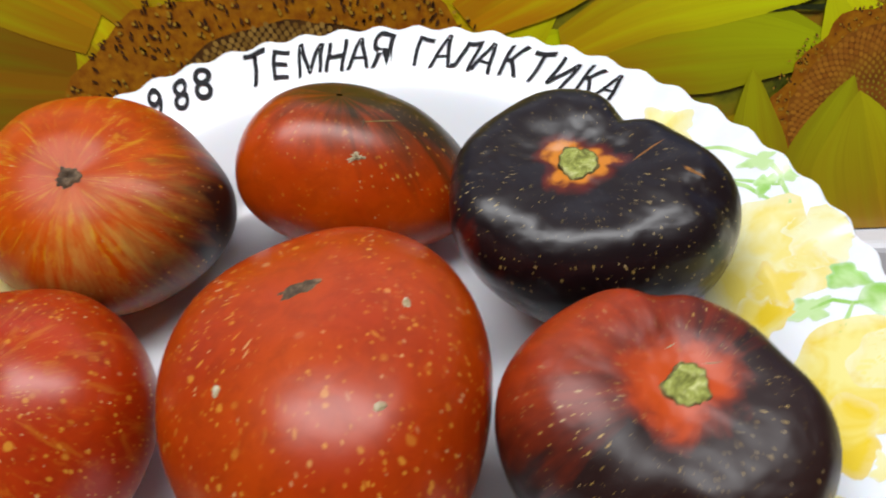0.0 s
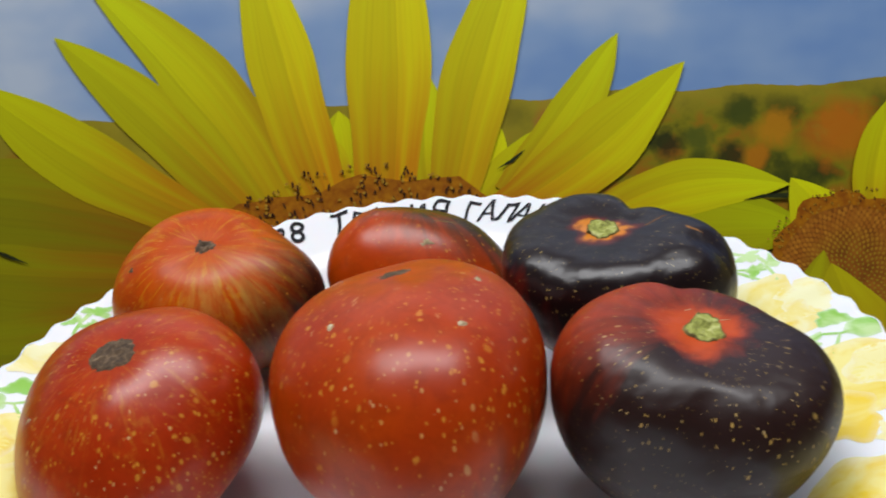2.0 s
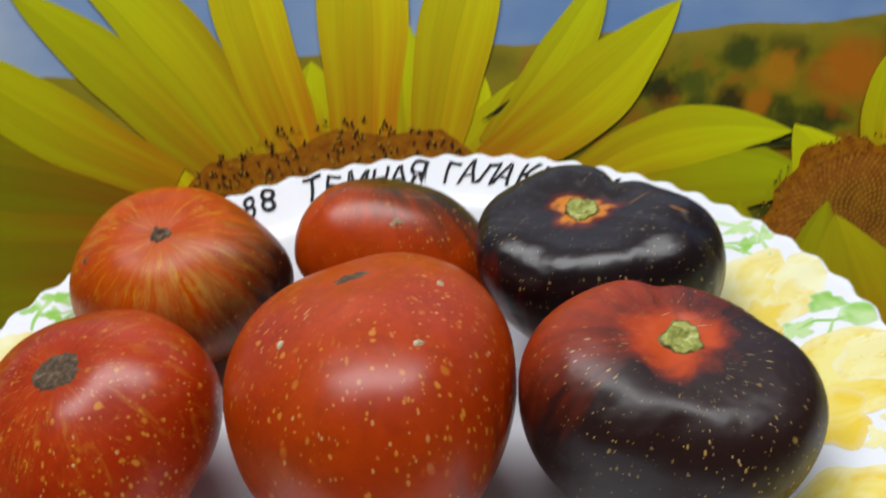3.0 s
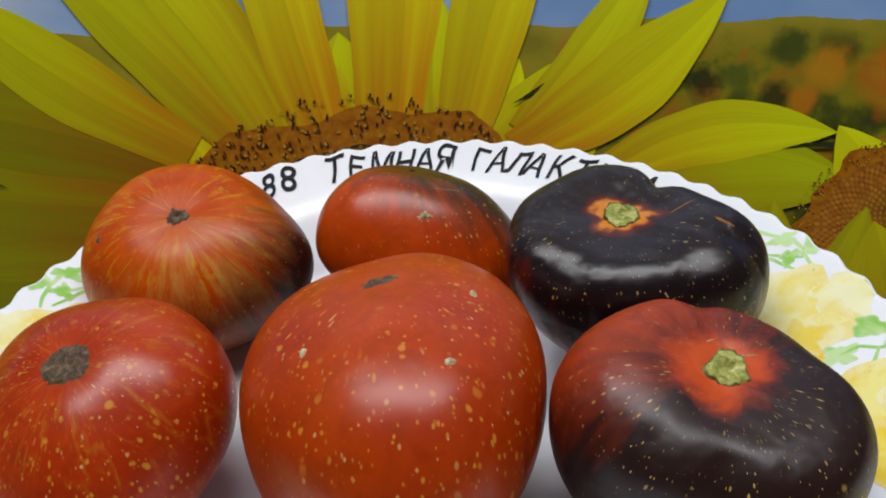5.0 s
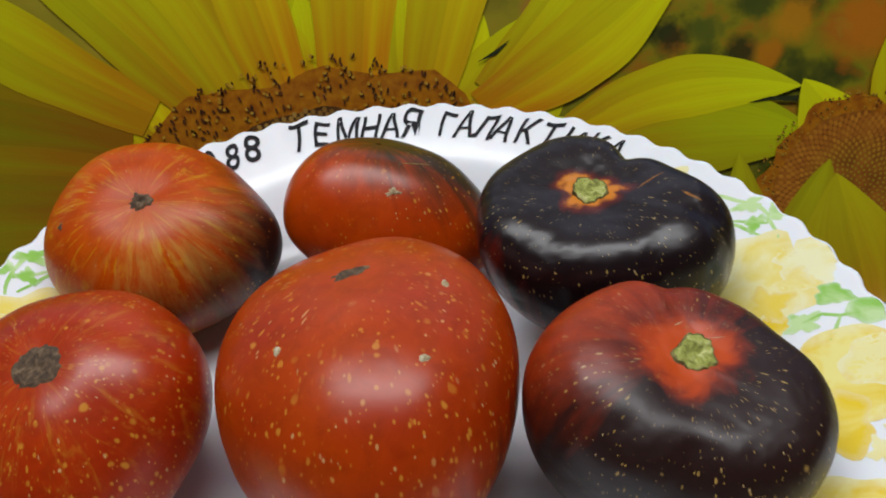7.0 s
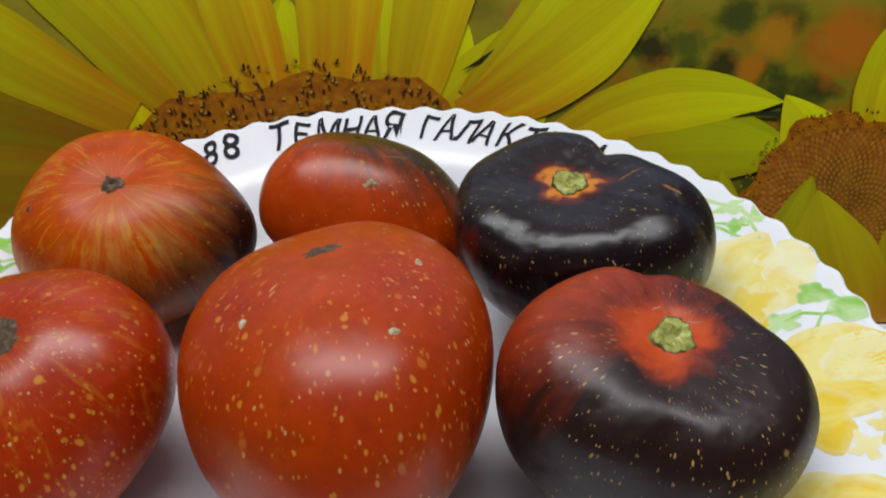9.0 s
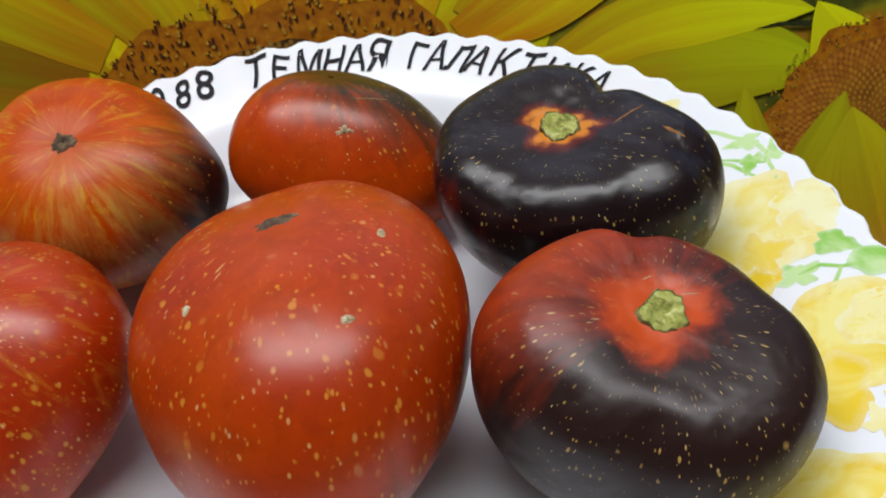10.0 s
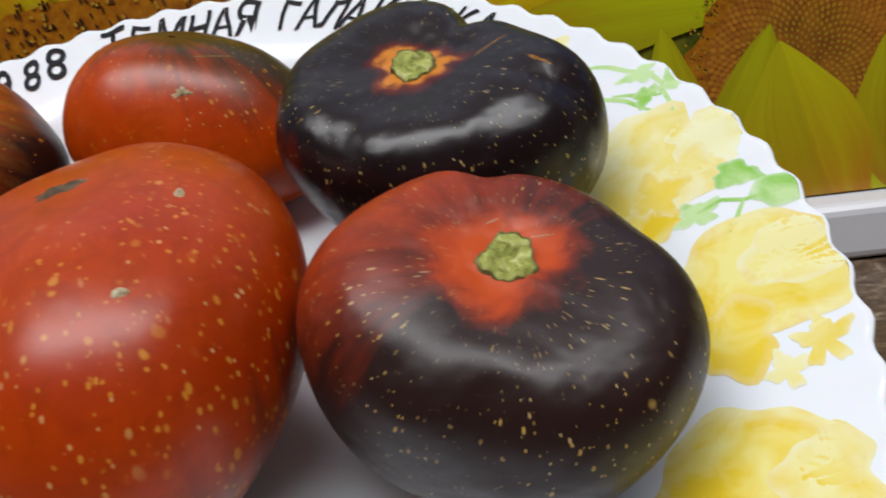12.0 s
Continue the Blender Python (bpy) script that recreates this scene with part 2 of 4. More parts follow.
    relief = m.math("ADD", relief, m.math("MULTIPLY", m.noise(p, 62, 2, 0.4, 0.4), lumps))
    m.bump(relief, 0.24 if lumps < 1 else 0.5, 0.0012)
    m.set(Subsurface_Weight=0.03, Subsurface_Scale=0.003)
    return m.m


RED = (0.42, 0.049, 0.0)
FLECK = (0.50, 0.20, 0.02)
BLACK = (0.0095, 0.0045, 0.0055)
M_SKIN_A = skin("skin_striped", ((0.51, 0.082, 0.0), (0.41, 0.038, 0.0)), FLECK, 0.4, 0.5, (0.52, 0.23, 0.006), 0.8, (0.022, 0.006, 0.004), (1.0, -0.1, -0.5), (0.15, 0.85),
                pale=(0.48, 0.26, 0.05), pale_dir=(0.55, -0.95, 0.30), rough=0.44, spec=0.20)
M_SKIN_B = skin("skin_red_brown", ((0.47, 0.056, 0.0), (0.39, 0.034, 0.0)), (0.5, 0.2, 0.02), 0.46, 0.62, None, 0, (0.036, 0.017, 0.003), (0.35, 0.50, 0.80), (-0.05, 0.50), rough=0.37)
M_SKIN_C = skin("skin_black", ((0.22, 0.014, 0.003), (0.15, 0.010, 0.003)), (0.40, 0.28, 0.08), 0.40, 0.62, None, 0, BLACK, (0.85, 0.25, 0.75), (-0.85, -0.40), (0.54, 0.18, 0.012), 0.040, rough=0.36, fleck_thin=105, star_wild=3.6, star_lobes=2.7, star_edge=(0.70, 1.0), big=0.08, spec=0.36, lumps=3.4)
M_SKIN_D = skin("skin_red_russet", ((0.42, 0.040, 0.001), (0.30, 0.018, 0.001)), (0.52, 0.21, 0.02), 0.50, 0.6, (0.46, 0.15, 0.01), 0.5, rough=0.35, big=0.35, round_flecks=0.34)
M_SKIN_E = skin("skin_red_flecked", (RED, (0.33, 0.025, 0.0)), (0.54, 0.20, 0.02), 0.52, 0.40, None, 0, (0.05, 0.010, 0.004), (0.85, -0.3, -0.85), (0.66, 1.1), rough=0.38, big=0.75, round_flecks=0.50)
M_SKIN_F = skin("skin_red_and_black", ((0.42, 0.045, 0.002), (0.31, 0.022, 0.002)), (0.46, 0.29, 0.07), 0.42, 0.65, None, 0, (0.017, 0.0055, 0.0045), (0.55, -0.75, -0.25), (-1.05, -0.2), (0.46, 0.054, 0.001), 0.064, rough=0.47, fleck_thin=105, star_wild=3.4, star_lobes=1.2, big=0.10, spec=0.36, lumps=3.4)


def scar_mat(name, a, b, c):
    m = Mat(name, 0.8)
    p = m.coords()
    n = m.noise(p, 420, 6, 0.75, 0.6)
    m.colour(m.ramp(n, [(0.3, a), (0.5, b), (0.72, c)]))
    m.bump(n, 0.7, 0.001)
    return m.m


M_CORK = scar_mat("cork_scar", (0.02, 0.011, 0.006), (0.085, 0.05, 0.025), (0.27, 0.18, 0.10))
M_GREEN_STEM = scar_mat("green_stem", (0.10, 0.10, 0.02), (0.33, 0.36, 0.07), (0.62, 0.62, 0.28))
M_STEM_RIM = scar_mat("stem_rim", (0.035, 0.026, 0.008), (0.16, 0.14, 0.04), (0.34, 0.32, 0.11))
M_CRACK = scar_mat("healed_crack", (0.10, 0.04, 0.012), (0.30, 0.12, 0.02), (0.45, 0.22, 0.05))
# pale scars, and the glints painted beside the stem of F
M_SCAR_AND_GLINT = scar_mat("pale_scar", (0.10, 0.07, 0.03), (0.40, 0.31, 0.17), (0.75, 0.70, 0.54))


def opal_mat():
    m = Mat("opal_glass", 0.24, 0.08, 0.10, 0.4)
    p = m.coords()
    n = m.noise(p, 14, 3)
    m.colour(m.mix(n, (0.72, 0.74, 0.79), (0.78, 0.795, 0.82)))
    m.set(Subsurface_Weight=0.08, Subsurface_Scale=0.004)
    m.bump(m.noise(p, 60, 2), 0.03, 0.0006)
    return m.m


def decal_mat(name, pale, deep, scale=70, lo=0.38, hi=0.62, fade=0.22):
    m = Mat(name, 0.2, 0.25, 0.06, 0.5)
    n = m.noise(m.coords(), scale, 3, 0.55, 0.8)
    r = m.math("ADD", n, m.math("MULTIPLY", m.math("ADD", m.random(), -0.5), 0.16))
    u, v, w = m.split(m.coords("UV"))
    fine = m.noise(m.coords(), 260, 3, 0.6)
    edge = m.math("ADD", v, m.math("MULTIPLY", m.math("ADD", fine, -0.5), 0.5))
    return m.colour(m.mix(m.ramp(edge, [(0.72, 0.0), (1.0, fade)]), m.ramp(r, [(lo, pale), (hi, deep)]), (0.75, 0.77, 0.80))).m


M_OPAL = opal_mat()
M_ROSE_PALE = decal_mat("decal_rose_pale", (0.78, 0.76, 0.46), (0.76, 0.62, 0.12), 55, 0.36, 0.66)
M_ROSE = decal_mat("decal_rose", (0.78, 0.72, 0.34), (0.75, 0.56, 0.05), 70, 0.36, 0.64)
M_ROSE_DEEP = decal_mat("decal_rose_deep", (0.78, 0.70, 0.24), (0.75, 0.54, 0.03), 75, 0.36, 0.62)
M_LEAF = decal_mat("decal_leaf", (0.5, 0.68, 0.32), (0.26, 0.52, 0.09), fade=0.3)
M_INK = flat("marker_ink", (0.010, 0.009, 0.012), 0.6, 0.6, 350, spec=0.15)


# ---- builders ----
def mesh_from(name, verts, faces, mat, smooth=False, uvs=None):
    me = bpy.data.meshes.new(name)
    me.from_pydata([tuple(v) for v in verts], [], faces)
    if mat:
        me.materials.append(mat)
    if uvs:
        layer = me.uv_layers.new(name="uv")
        for loop in me.loops:
            layer.data[loop.index].uv = uvs[loop.vertex_index]
    if smooth:
        me.polygons.foreach_set("use_smooth", [True] * len(me.polygons))
    me.update()
    return me


def piece(name, me, parent=None, label=""):
    ob = new(name, me)
    if parent is not None:
        ob.parent = parent
    return tagged(ob, label) if label else ob


def box(name, lo, hi, mat, bevel=0.0, parent=None, label=""):
    bm = bmesh.new()
    bmesh.ops.create_cube(bm, size=1)
    for v in bm.verts:
        v.co = Vector([lo[i] + (v.co[i] + 0.5) * (hi[i] - lo[i]) for i in range(3)])
    if bevel:
        bmesh.ops.bevel(bm, geom=bm.edges[:], offset=bevel, segments=3, profile=0.5, affect="EDGES")
    me = bpy.data.meshes.new(name)
    bm.to_mesh(me)
    bm.free()
    me.materials.append(mat)
    return piece(name, me, parent, label)


# ---- kitchen shell ----
WALL_Y = 0.1450
tagged(box("worktop", (-1.2, -0.48, -0.04), (1.2, 0.1645, 0.0), M_WORKTOP, 0.003), "brown speckled stone-look kitchen worktop under the plate", "worktop", kind="structure")
tagged(box("floor", (-1.6, -2.4, -0.95), (1.6, 0.33, -0.90), M_FLOOR), "brown kitchen floor", "floor", kind="structure")
tagged(box("ceiling", (-1.6, -2.4, CEIL), (1.6, 0.33, CEIL + 0.05), M_CEIL), "plain dim kitchen ceiling", "ceiling", kind="structure")
tagged(box("wall_north", (-1.6, 0.1645, -0.90), (1.6, 0.33, CEIL), M_PAINT), "plain painted wall behind the printed panel", "wall", kind="structure")
tagged(box("wall_south", (-1.6, -2.4, -0.90), (1.6, -2.3, CEIL), M_PAINT), "plain painted kitchen wall", "wall", kind="structure")
tagged(box("wall_west", (-1.6, -2.3, -0.90), (-1.5, 0.1645, CEIL), M_PAINT), "plain painted kitchen wall", "wall", kind="structure")
tagged(box("wall_east", (1.5, -2.3, -0.90), (1.6, 0.1645, CEIL), M_PAINT), "plain painted kitchen wall", "wall", kind="structure")
tagged(box("base_cabinet", (-1.2, -0.44, -0.90), (1.2, 0.1645, -0.041), M_PAINT, 0.002), "plain base cabinet under the brown worktop", "cabinet", kind="structure")
plinth = box("trim", (-1.2, 0.1315, 0.0005), (1.2, 0.1640, 0.0235), M_PLINTH, 0.004)
tagged(plinth, "pale grey plastic sealing strip between worktop and panel", "trim", kind="structure")

ceiling_lamp = tagged(new("ceiling_lamp"), "long flat white ceiling lamp, switched on", "lamp")
ceiling_lamp.location = (LAMP_AT[0], LAMP_AT[1], CEIL)
box("lamp_frame", (-1.03, -0.28, -0.06), (1.03, 0.28, -0.001), M_LAMP_BODY, 0.006, ceiling_lamp)

box("diffuser", (-1.00, -0.25, -0.066), (1.00, 0.25, -0.061), M_LAMP_BODY, 0.001, ceiling_lamp, "white diffuser sheet")

# ---- printed glass panel behind the worktop ----
panel = tagged(box("printed_panel", (-0.9, WALL_Y + 0.0015, 0.0240), (0.9, 0.1630, 0.62), M_SKY), "glossy splashback panel printed with yellow sunflowers and blue sky", "splashback")
STEP = 0.00005            # one printed layer over the next


def layer(name, pts, depth, mat, uvs=None, faces=None, smooth=False):
    """A flat printed patch from (x, z) points, depth layers in front of the panel."""
    y = WALL_Y + 0.0014 - depth * STEP
    me = mesh_from(name, [(x, y, z) for x, z in pts], faces or [tuple(range(len(pts)))], mat, False, uvs)
    return piece(name, me, panel)


def petal(root, tip, width, depth, mat, bend=0.0, belly=0.5):
    """A sunflower petal from root to tip: wide in its middle, pointed, its midrib bent sideways."""
    n, k = 22, 6
    root, tip = Vector(root), Vector(tip)
    along = tip - root
    side = Vector((-along.y, along.x)).normalized()
    wave = random.uniform(0, 6)
    pts, uvs, faces = [], [], []
    for i in range(n + 1):
        t = i / n
        w = (0.60 + 0.40 * math.sin(math.pi * min(1, t / (2 * belly)) if t < belly else math.pi / 2))
        if t > belly:
            w *= max(0.0, 1 - ((t - belly) / (1 - belly)) ** 1.8) ** 0.95
        c = root + along * t + side * bend * along.length * math.sin(math.pi * t)
        for j in range(k + 1):
            s = j / k - 0.5
            ripple = 1 + 0.05 * math.sin(wave + 7 * t + 5 * s) + 0.02 * math.sin(2 * wave + 19 * t)
            p = c + side * (s * width * w * ripple)
            pts.append((p.x, max(0.0244, p.y)))
            uvs.append((j / k, t))
    for i in range(n):
        for j in range(k):
            a = i * (k + 1) + j
            faces.append((a, a + 1, a + k + 2, a + k + 1))
    return layer("petal", pts, depth, mat, uvs, faces)


def disc(name, c, r, depth, mat, wobble=0.02, n=72, squash=1.0):
    pts = []
    for i in range(n):
        a = 2 * math.pi * i / n
        q = r * (1 + wobble * math.sin(5 * a + c[0] * 90) + wobble * 0.7 * math.sin(13 * a) + random.uniform(-1, 1) * wobble * 0.5)
        pts.append((c[0] + q * math.cos(a), c[1] + q * squash * math.sin(a)))
    return layer(name, pts, depth, mat)


def dots(name, spots, depth, mat, sides=6):
    """Many small printed dots (x, z, length, breadth, angle) in one sheet."""
    y = WALL_Y + 0.0014 - depth * STEP
    verts, faces = [], []
    for x, z, l, b, a in spots:
        o = len(verts)
        ca, sa = math.cos(a), math.sin(a)
        for i in range(sides):
            t = 2 * math.pi * i / sides
            p, q = l * math.cos(t), b * math.sin(t)
            verts.append((x + p * ca - q * sa, y, z + p * sa + q * ca))
        faces.append(tuple(range(o, o + sides)))
    ob = piece(name, mesh_from(name, verts, faces, mat), panel)
    return tagged(ob, kind="stuff")


# far field under the sky, uneven at its upper edge
edge = []
for i in range(601):
    x = -0.9 + i * 0.003
    edge.append((x, 0.1742 - 0.016 * x + 0.0011 * math.sin(x * 95) + 0.0009 * noise.noise(Vector((x * 60, 0.3, 0))) + 0.0007 * noise.noise(Vector((x * 210, 1.3, 0)))))
layer("field", [(-0.9, 0.0243)] + [(0.9, 0.0243)] + edge[::-1], 1, M_FIELD)
C1, R1_OUT = (-0.042, 0.033), 0.111      # the ring of open florets
C1_IN, R1_IN = (-0.040, 0.061), 0.064    # the bed of closed florets, seen aslant within the ring
C2, R2_IN, R2_OUT = (0.192, 0.077), 0.0355, 0.0420


def round_petals(c, r, specs, depth, mat, width):
    for k, (angle, reach, w, bend) in enumerate(specs):
        a = radians(angle)
        d = (math.cos(a), math.sin(a))
        petal((c[0] + d[0] * r * 0.8, c[1] + d[1] * r * 0.8), (c[0] + d[0] * reach, c[1] + d[1] * reach), w * width, depth + (k % 7) * 0.9, mat, bend)


# large flower: back petals all round, then the petals that stand out against the sky
round_petals(C1, R1_OUT, [(a, 0.150 + 0.012 * math.sin(a), 1.0, 0.03 * math.sin(a * 2.0)) for a in range(4, 178, 8)], 3, M_PETAL, 0.034)
round_petals(C1, R1_OUT, [(a, 0.185, 1.0, 0.02) for a in range(-60, 2, 15)] + [(a, 0.2, 1.1, 0.02) for a in range(182, 240, 14)], 4, M_PETAL_LOW, 0.05)
BIG = [
    ((-0.126, 0.116), (-0.290, 0.146), 0.042, -0.05, M_PETAL_LOW),
    ((-0.132, 0.094), (-0.285, 0.112), 0.040, 0.03, M_PETAL_LOW),
    ((-0.140, 0.070), (-0.280, 0.068), 0.044, 0.03, M_PETAL_LOW),
    ((-0.116, 0.124), (-0.230, 0.201), 0.034, 0.04, M_PETAL_MID),
    ((-0.090, 0.124), (-0.184, 0.2185), 0.030, -0.02, M_PETAL_MID),
    ((-0.074, 0.124), (-0.168, 0.246), 0.033, -0.07, M_PETAL_PALE),
    ((-0.054, 0.124), (-0.085, 0.262), 0.034, 0.02, M_PETAL),
    ((-0.004, 0.124), (-0.002, 0.187), 0.019, 0.0, M_PETAL_PALE),
    ((-0.027, 0.122), (-0.016, 0.272), 0.041, 0.0, M_PETAL),
    ((0.004, 0.124), (0.048, 0.256), 0.034, 0.02, M_PETAL_PALE),
    ((0.032, 0.128), (0.0885, 0.201), 0.024, -0.04, M_PETAL_PALE),
    ((0.030, 0.120), (0.119, 0.1855), 0.033, -0.05, M_PETAL),
    ((0.070, 0.102), (0.175, 0.103), 0.040, 0.05, M_PETAL_MID),
    ((0.066, 0.108), (0.1655, 0.1245), 0.027, 0.10, M_PETAL_PALE),
]
for k, (root, tip, w, bend, mat) in enumerate(BIG):
    petal(root, tip, w, 10 + k * 0.8, mat, bend)
disc("floret_ring", C1, R1_OUT * 0.985, 22, M_RING, 0.035, 90)
disc("disc_bed", C1_IN, R1_IN, 23, M_DISC_BED, 0.015)

# smaller flower beside it
round_petals(C2, R2_OUT, [(20, 0.10, 1, 0), (52, 0.10, 1, 0), (-20, 0.11, 1, 0), (200, 0.10, 1.1, 0.0), (222, 0.09, 1.1, 0.0), (245, 0.08, 1.1, 0)], 19, M_PETAL_MID, 0.042)
petal((0.186, 0.078), (0.1655, 0.1275), 0.029, 25.5, M_PETAL_PALE, -0.10)
petal((0.206, 0.088), (0.2165, 0.166), 0.030, 26, M_PETAL, 0.03)
petal((0.224, 0.088), (0.245, 0.160), 0.034, 26.5, M_PETAL, 0.03)
disc("floret_ring", C2, R2_OUT, 28, M_RING, 0.04, 70)
disc("disc_bed", C2, R2_IN, 29, M_DISC_BED2, 0.02)

# dark gaps between petals
for pts in ([(0.0275, 0.1405), (0.034, 0.1445), (0.042, 0.1495), (0.036, 0.1435)], [(0.1424, 0.1182), (0.152, 0.1205), (0.1645, 0.1205), (0.1635, 0.1180), (0.152, 0.1190)],
            [(-0.228, 0.1185), (-0.216, 0.1125), (-0.205, 0.1085), (-0.217, 0.1150)], [(-0.240, 0.094), (-0.222, 0.0905), (-0.227, 0.087), (-0.237, 0.088)]):
    layer("dark_gap", pts, 24.5, M_GAP)


def spiral(c, r0, r1, pitch):
    """Florets of a sunflower head on their spirals."""
    out, k = [], 0
    while True:
        r = pitch * math.sqrt(k)
        if r > r1:
            return out
        if r >= r0:
            a = k * 2.39996
            out.append((c[0] + r * math.cos(a), c[1] + r * math.sin(a), r, a))
        k += 1


M_FLORET = dots_mat("print_floret", (0.19, 0.095, 0.014), (0.40, 0.23, 0.05))
M_FLORET2 = dots_mat("print_floret_orange", (0.34, 0.11, 0.008), (0.48, 0.19, 0.014), (0.30, 0.29, 0.012), C2, R2_IN)
dots("floret", [(x, z, 0.00138, 0.00112, a) for x, z, r, a in spiral(C1_IN, 0.012, R1_IN * 0.985, 0.00142)], 24, M_FLORET)
dots("floret", [(x, z, 0.0003 + 0.0010 * min(1, r / 0.03), 0.0002 + 0.00070 * min(1, r / 0.03), a) for x, z, r, a in spiral(C2, 0.0, R2_IN * 0.985, 0.00122)], 30, M_FLORET2)
seeds, tips = [], []
def in_bed(x, z):
    return math.hypot(x - C1_IN[0], z - C1_IN[1]) < R1_IN * 1.01


for c, r0, r1, count, s in ((C1, R1_OUT * 0.62, R1_OUT * 1.03, 2600, 0.85), (C2, R2_IN * 0.97, R2_OUT * 1.06, 420, 0.5)):
    for k in range(count):
        a = random.uniform(0, 2 * math.pi)
        r = r0 + (r1 - r0) * random.random() ** 0.75
        x, z = c[0] + r * math.cos(a), c[1] + r * math.sin(a)
        if z < 0.028 or (c is C1 and in_bed(x, z)):
            continue
        if random.random() < 0.16 + 0.42 * (r - r0) / (r1 - r0):
            seeds.append((x, z, 0.0017 * s * random.uniform(0.6, 1.2), 0.00075 * s * random.uniform(0.7, 1.2), a + random.uniform(-0.5, 0.5)))
        if random.random() < (0.3 if c is C1 else 0.6):
            tips.append((x + 0.0012 * s * math.cos(a + 1), z + 0.0012 * s * math.sin(a + 1), 0.0011 * s, 0.0008 * s, random.uniform(0, 3)))
dots("seed", seeds, 31, M_SEED)
dots("seed_tip", tips, 32, M_SEED_TIP)
# pointed petals of a third flower over the lower edge of the smaller one
for root, tip, w, d in (((0.158, 0.020), (0.140, 0.0975), 0.024, 33), ((0.166, 0.016), (0.1795, 0.0925), 0.030, 33.4), ((0.206, 0.010), (0.1825, 0.0860), 0.046, 34), ((0.240, 0.02), (0.2245, 0.0900), 0.040, 33.8), ((0.270, 0.02), (0.262, 0.092), 0.04, 34.5)):
    petal(root, tip, w, d, M_PETAL_TIP, 0.03, 0.45)
layer("petal_bed", [(0.10, 0.0244), (0.34, 0.0244), (0.34, 0.05), (0.25, 0.052), (0.2, 0.044), (0.15, 0.040), (0.10, 0.046)], 32.6, M_PETAL_TIP, [(0, 0.9), (1, 0.9), (1, 0.2), (0.7, 0.3), (0.5, 0.4), (0.3, 0.5), (0, 0.4)])

# ---- plate ----
TILT = radians(25.5)
BASE_R = 0.088
PLATE_AT = Matrix.Translation((0, 0, BASE_R * math.sin(TILT) + 0.0006)) @ Matrix.Rotation(TILT, 4, "X")
RIM_R, SCALLOPS = 0.1392, 68


def straight_z(r):
    for (r0, z0), (r1, z1) in zip(PROFILE, PROFILE[1:]):
        if r <= r1 or r1 == PROFILE[-1][0]:
            return z0 + (z1 - z0) * (r - r0) / (r1 - r0)


def plate_z(r):
    """Height of the plate's upper face over its foot, its bends rounded."""
    return sum(straight_z(abs(r + d * 0.0008)) for d in range(-4, 5)) / 9


PROFILE = [(0.0, 0.0045), (0.088, 0.0050), (0.094, 0.0062), (0.100, 0.0095), (0.106, 0.0145), (0.112, 0.0200), (0.118, 0.0243), (0.126, 0.0278), (0.134, 0.0310), (0.1392, 0.0331)]


def plate_point(r, a, lift=0.0):
    """A point of the upper face at radius r and angle a; the rim waves towards its edge."""
    k = max(0.0, min(1.0, (r - 0.118) / (RIM_R - 0.118)))
    wave = math.cos(SCALLOPS * a)
    q = r * (1 + 0.0046 * k * k * wave)
    oval = 1.0 + (0.028 + 0.014 * max(0.0, -math.cos(a)) ** 3) * k
    return Vector((q * oval * math.cos(a), q * math.sin(a), plate_z(r) + 0.0005 * k * k * wave + lift))


def build_plate():
    n = 384
    fine = [0.0, 0.03, 0.06, 0.08] + [0.084 + (RIM_R - 0.084) * k / 42 for k in range(43)]
    verts, faces = [Vector((0, 0, plate_z(0)))], []
    rows = []
    for r in fine[1:]:
        rows.append(len(verts))
        verts += [plate_point(r, 2 * math.pi * i / n) for i in range(n)]
    for r, dz in ((RIM_R + 0.0008, -0.0010), (RIM_R + 0.0002, -0.0024)):
        rows.append(len(verts))
        for i in range(n):
            a = 2 * math.pi * i / n
            p = plate_point(RIM_R, a)
            verts.append(Vector((p.x * r / RIM_R, p.y * r / RIM_R, p.z + dz)))
    for r in (0.134, 0.126, 0.118, 0.112, 0.106, 0.100, 0.094, 0.090):
        rows.append(len(verts))
        verts += [plate_point(r, 2 * math.pi * i / n, -0.0036) for i in range(n)]
    for r, z in ((BASE_R, 0.0), (BASE_R - 0.004, 0.0), (BASE_R - 0.006, 0.0012), (0.03, 0.0012)):
        rows.append(len(verts))
        verts += [Vector((r * math.cos(2 * math.pi * i / n), r * math.sin(2 * math.pi * i / n), z)) for i in range(n)]
    faces += [(0, rows[0] + i, rows[0] + (i + 1) % n) for i in range(n)]
    for r0, r1 in zip(rows, rows[1:]):
        faces += [(r0 + i, r1 + i, r1 + (i + 1) % n, r0 + (i + 1) % n) for i in range(n)]
    faces.append(tuple(rows[-1] + i for i in range(n))[::-1])
    return mesh_from("plate", verts, faces, M_OPAL, True)


plate = tagged(new("plate", build_plate()), "white opal glass plate with yellow rose decor and black marker writing", "plate")
plate.matrix_world = PLATE_AT
decal_count = [0]


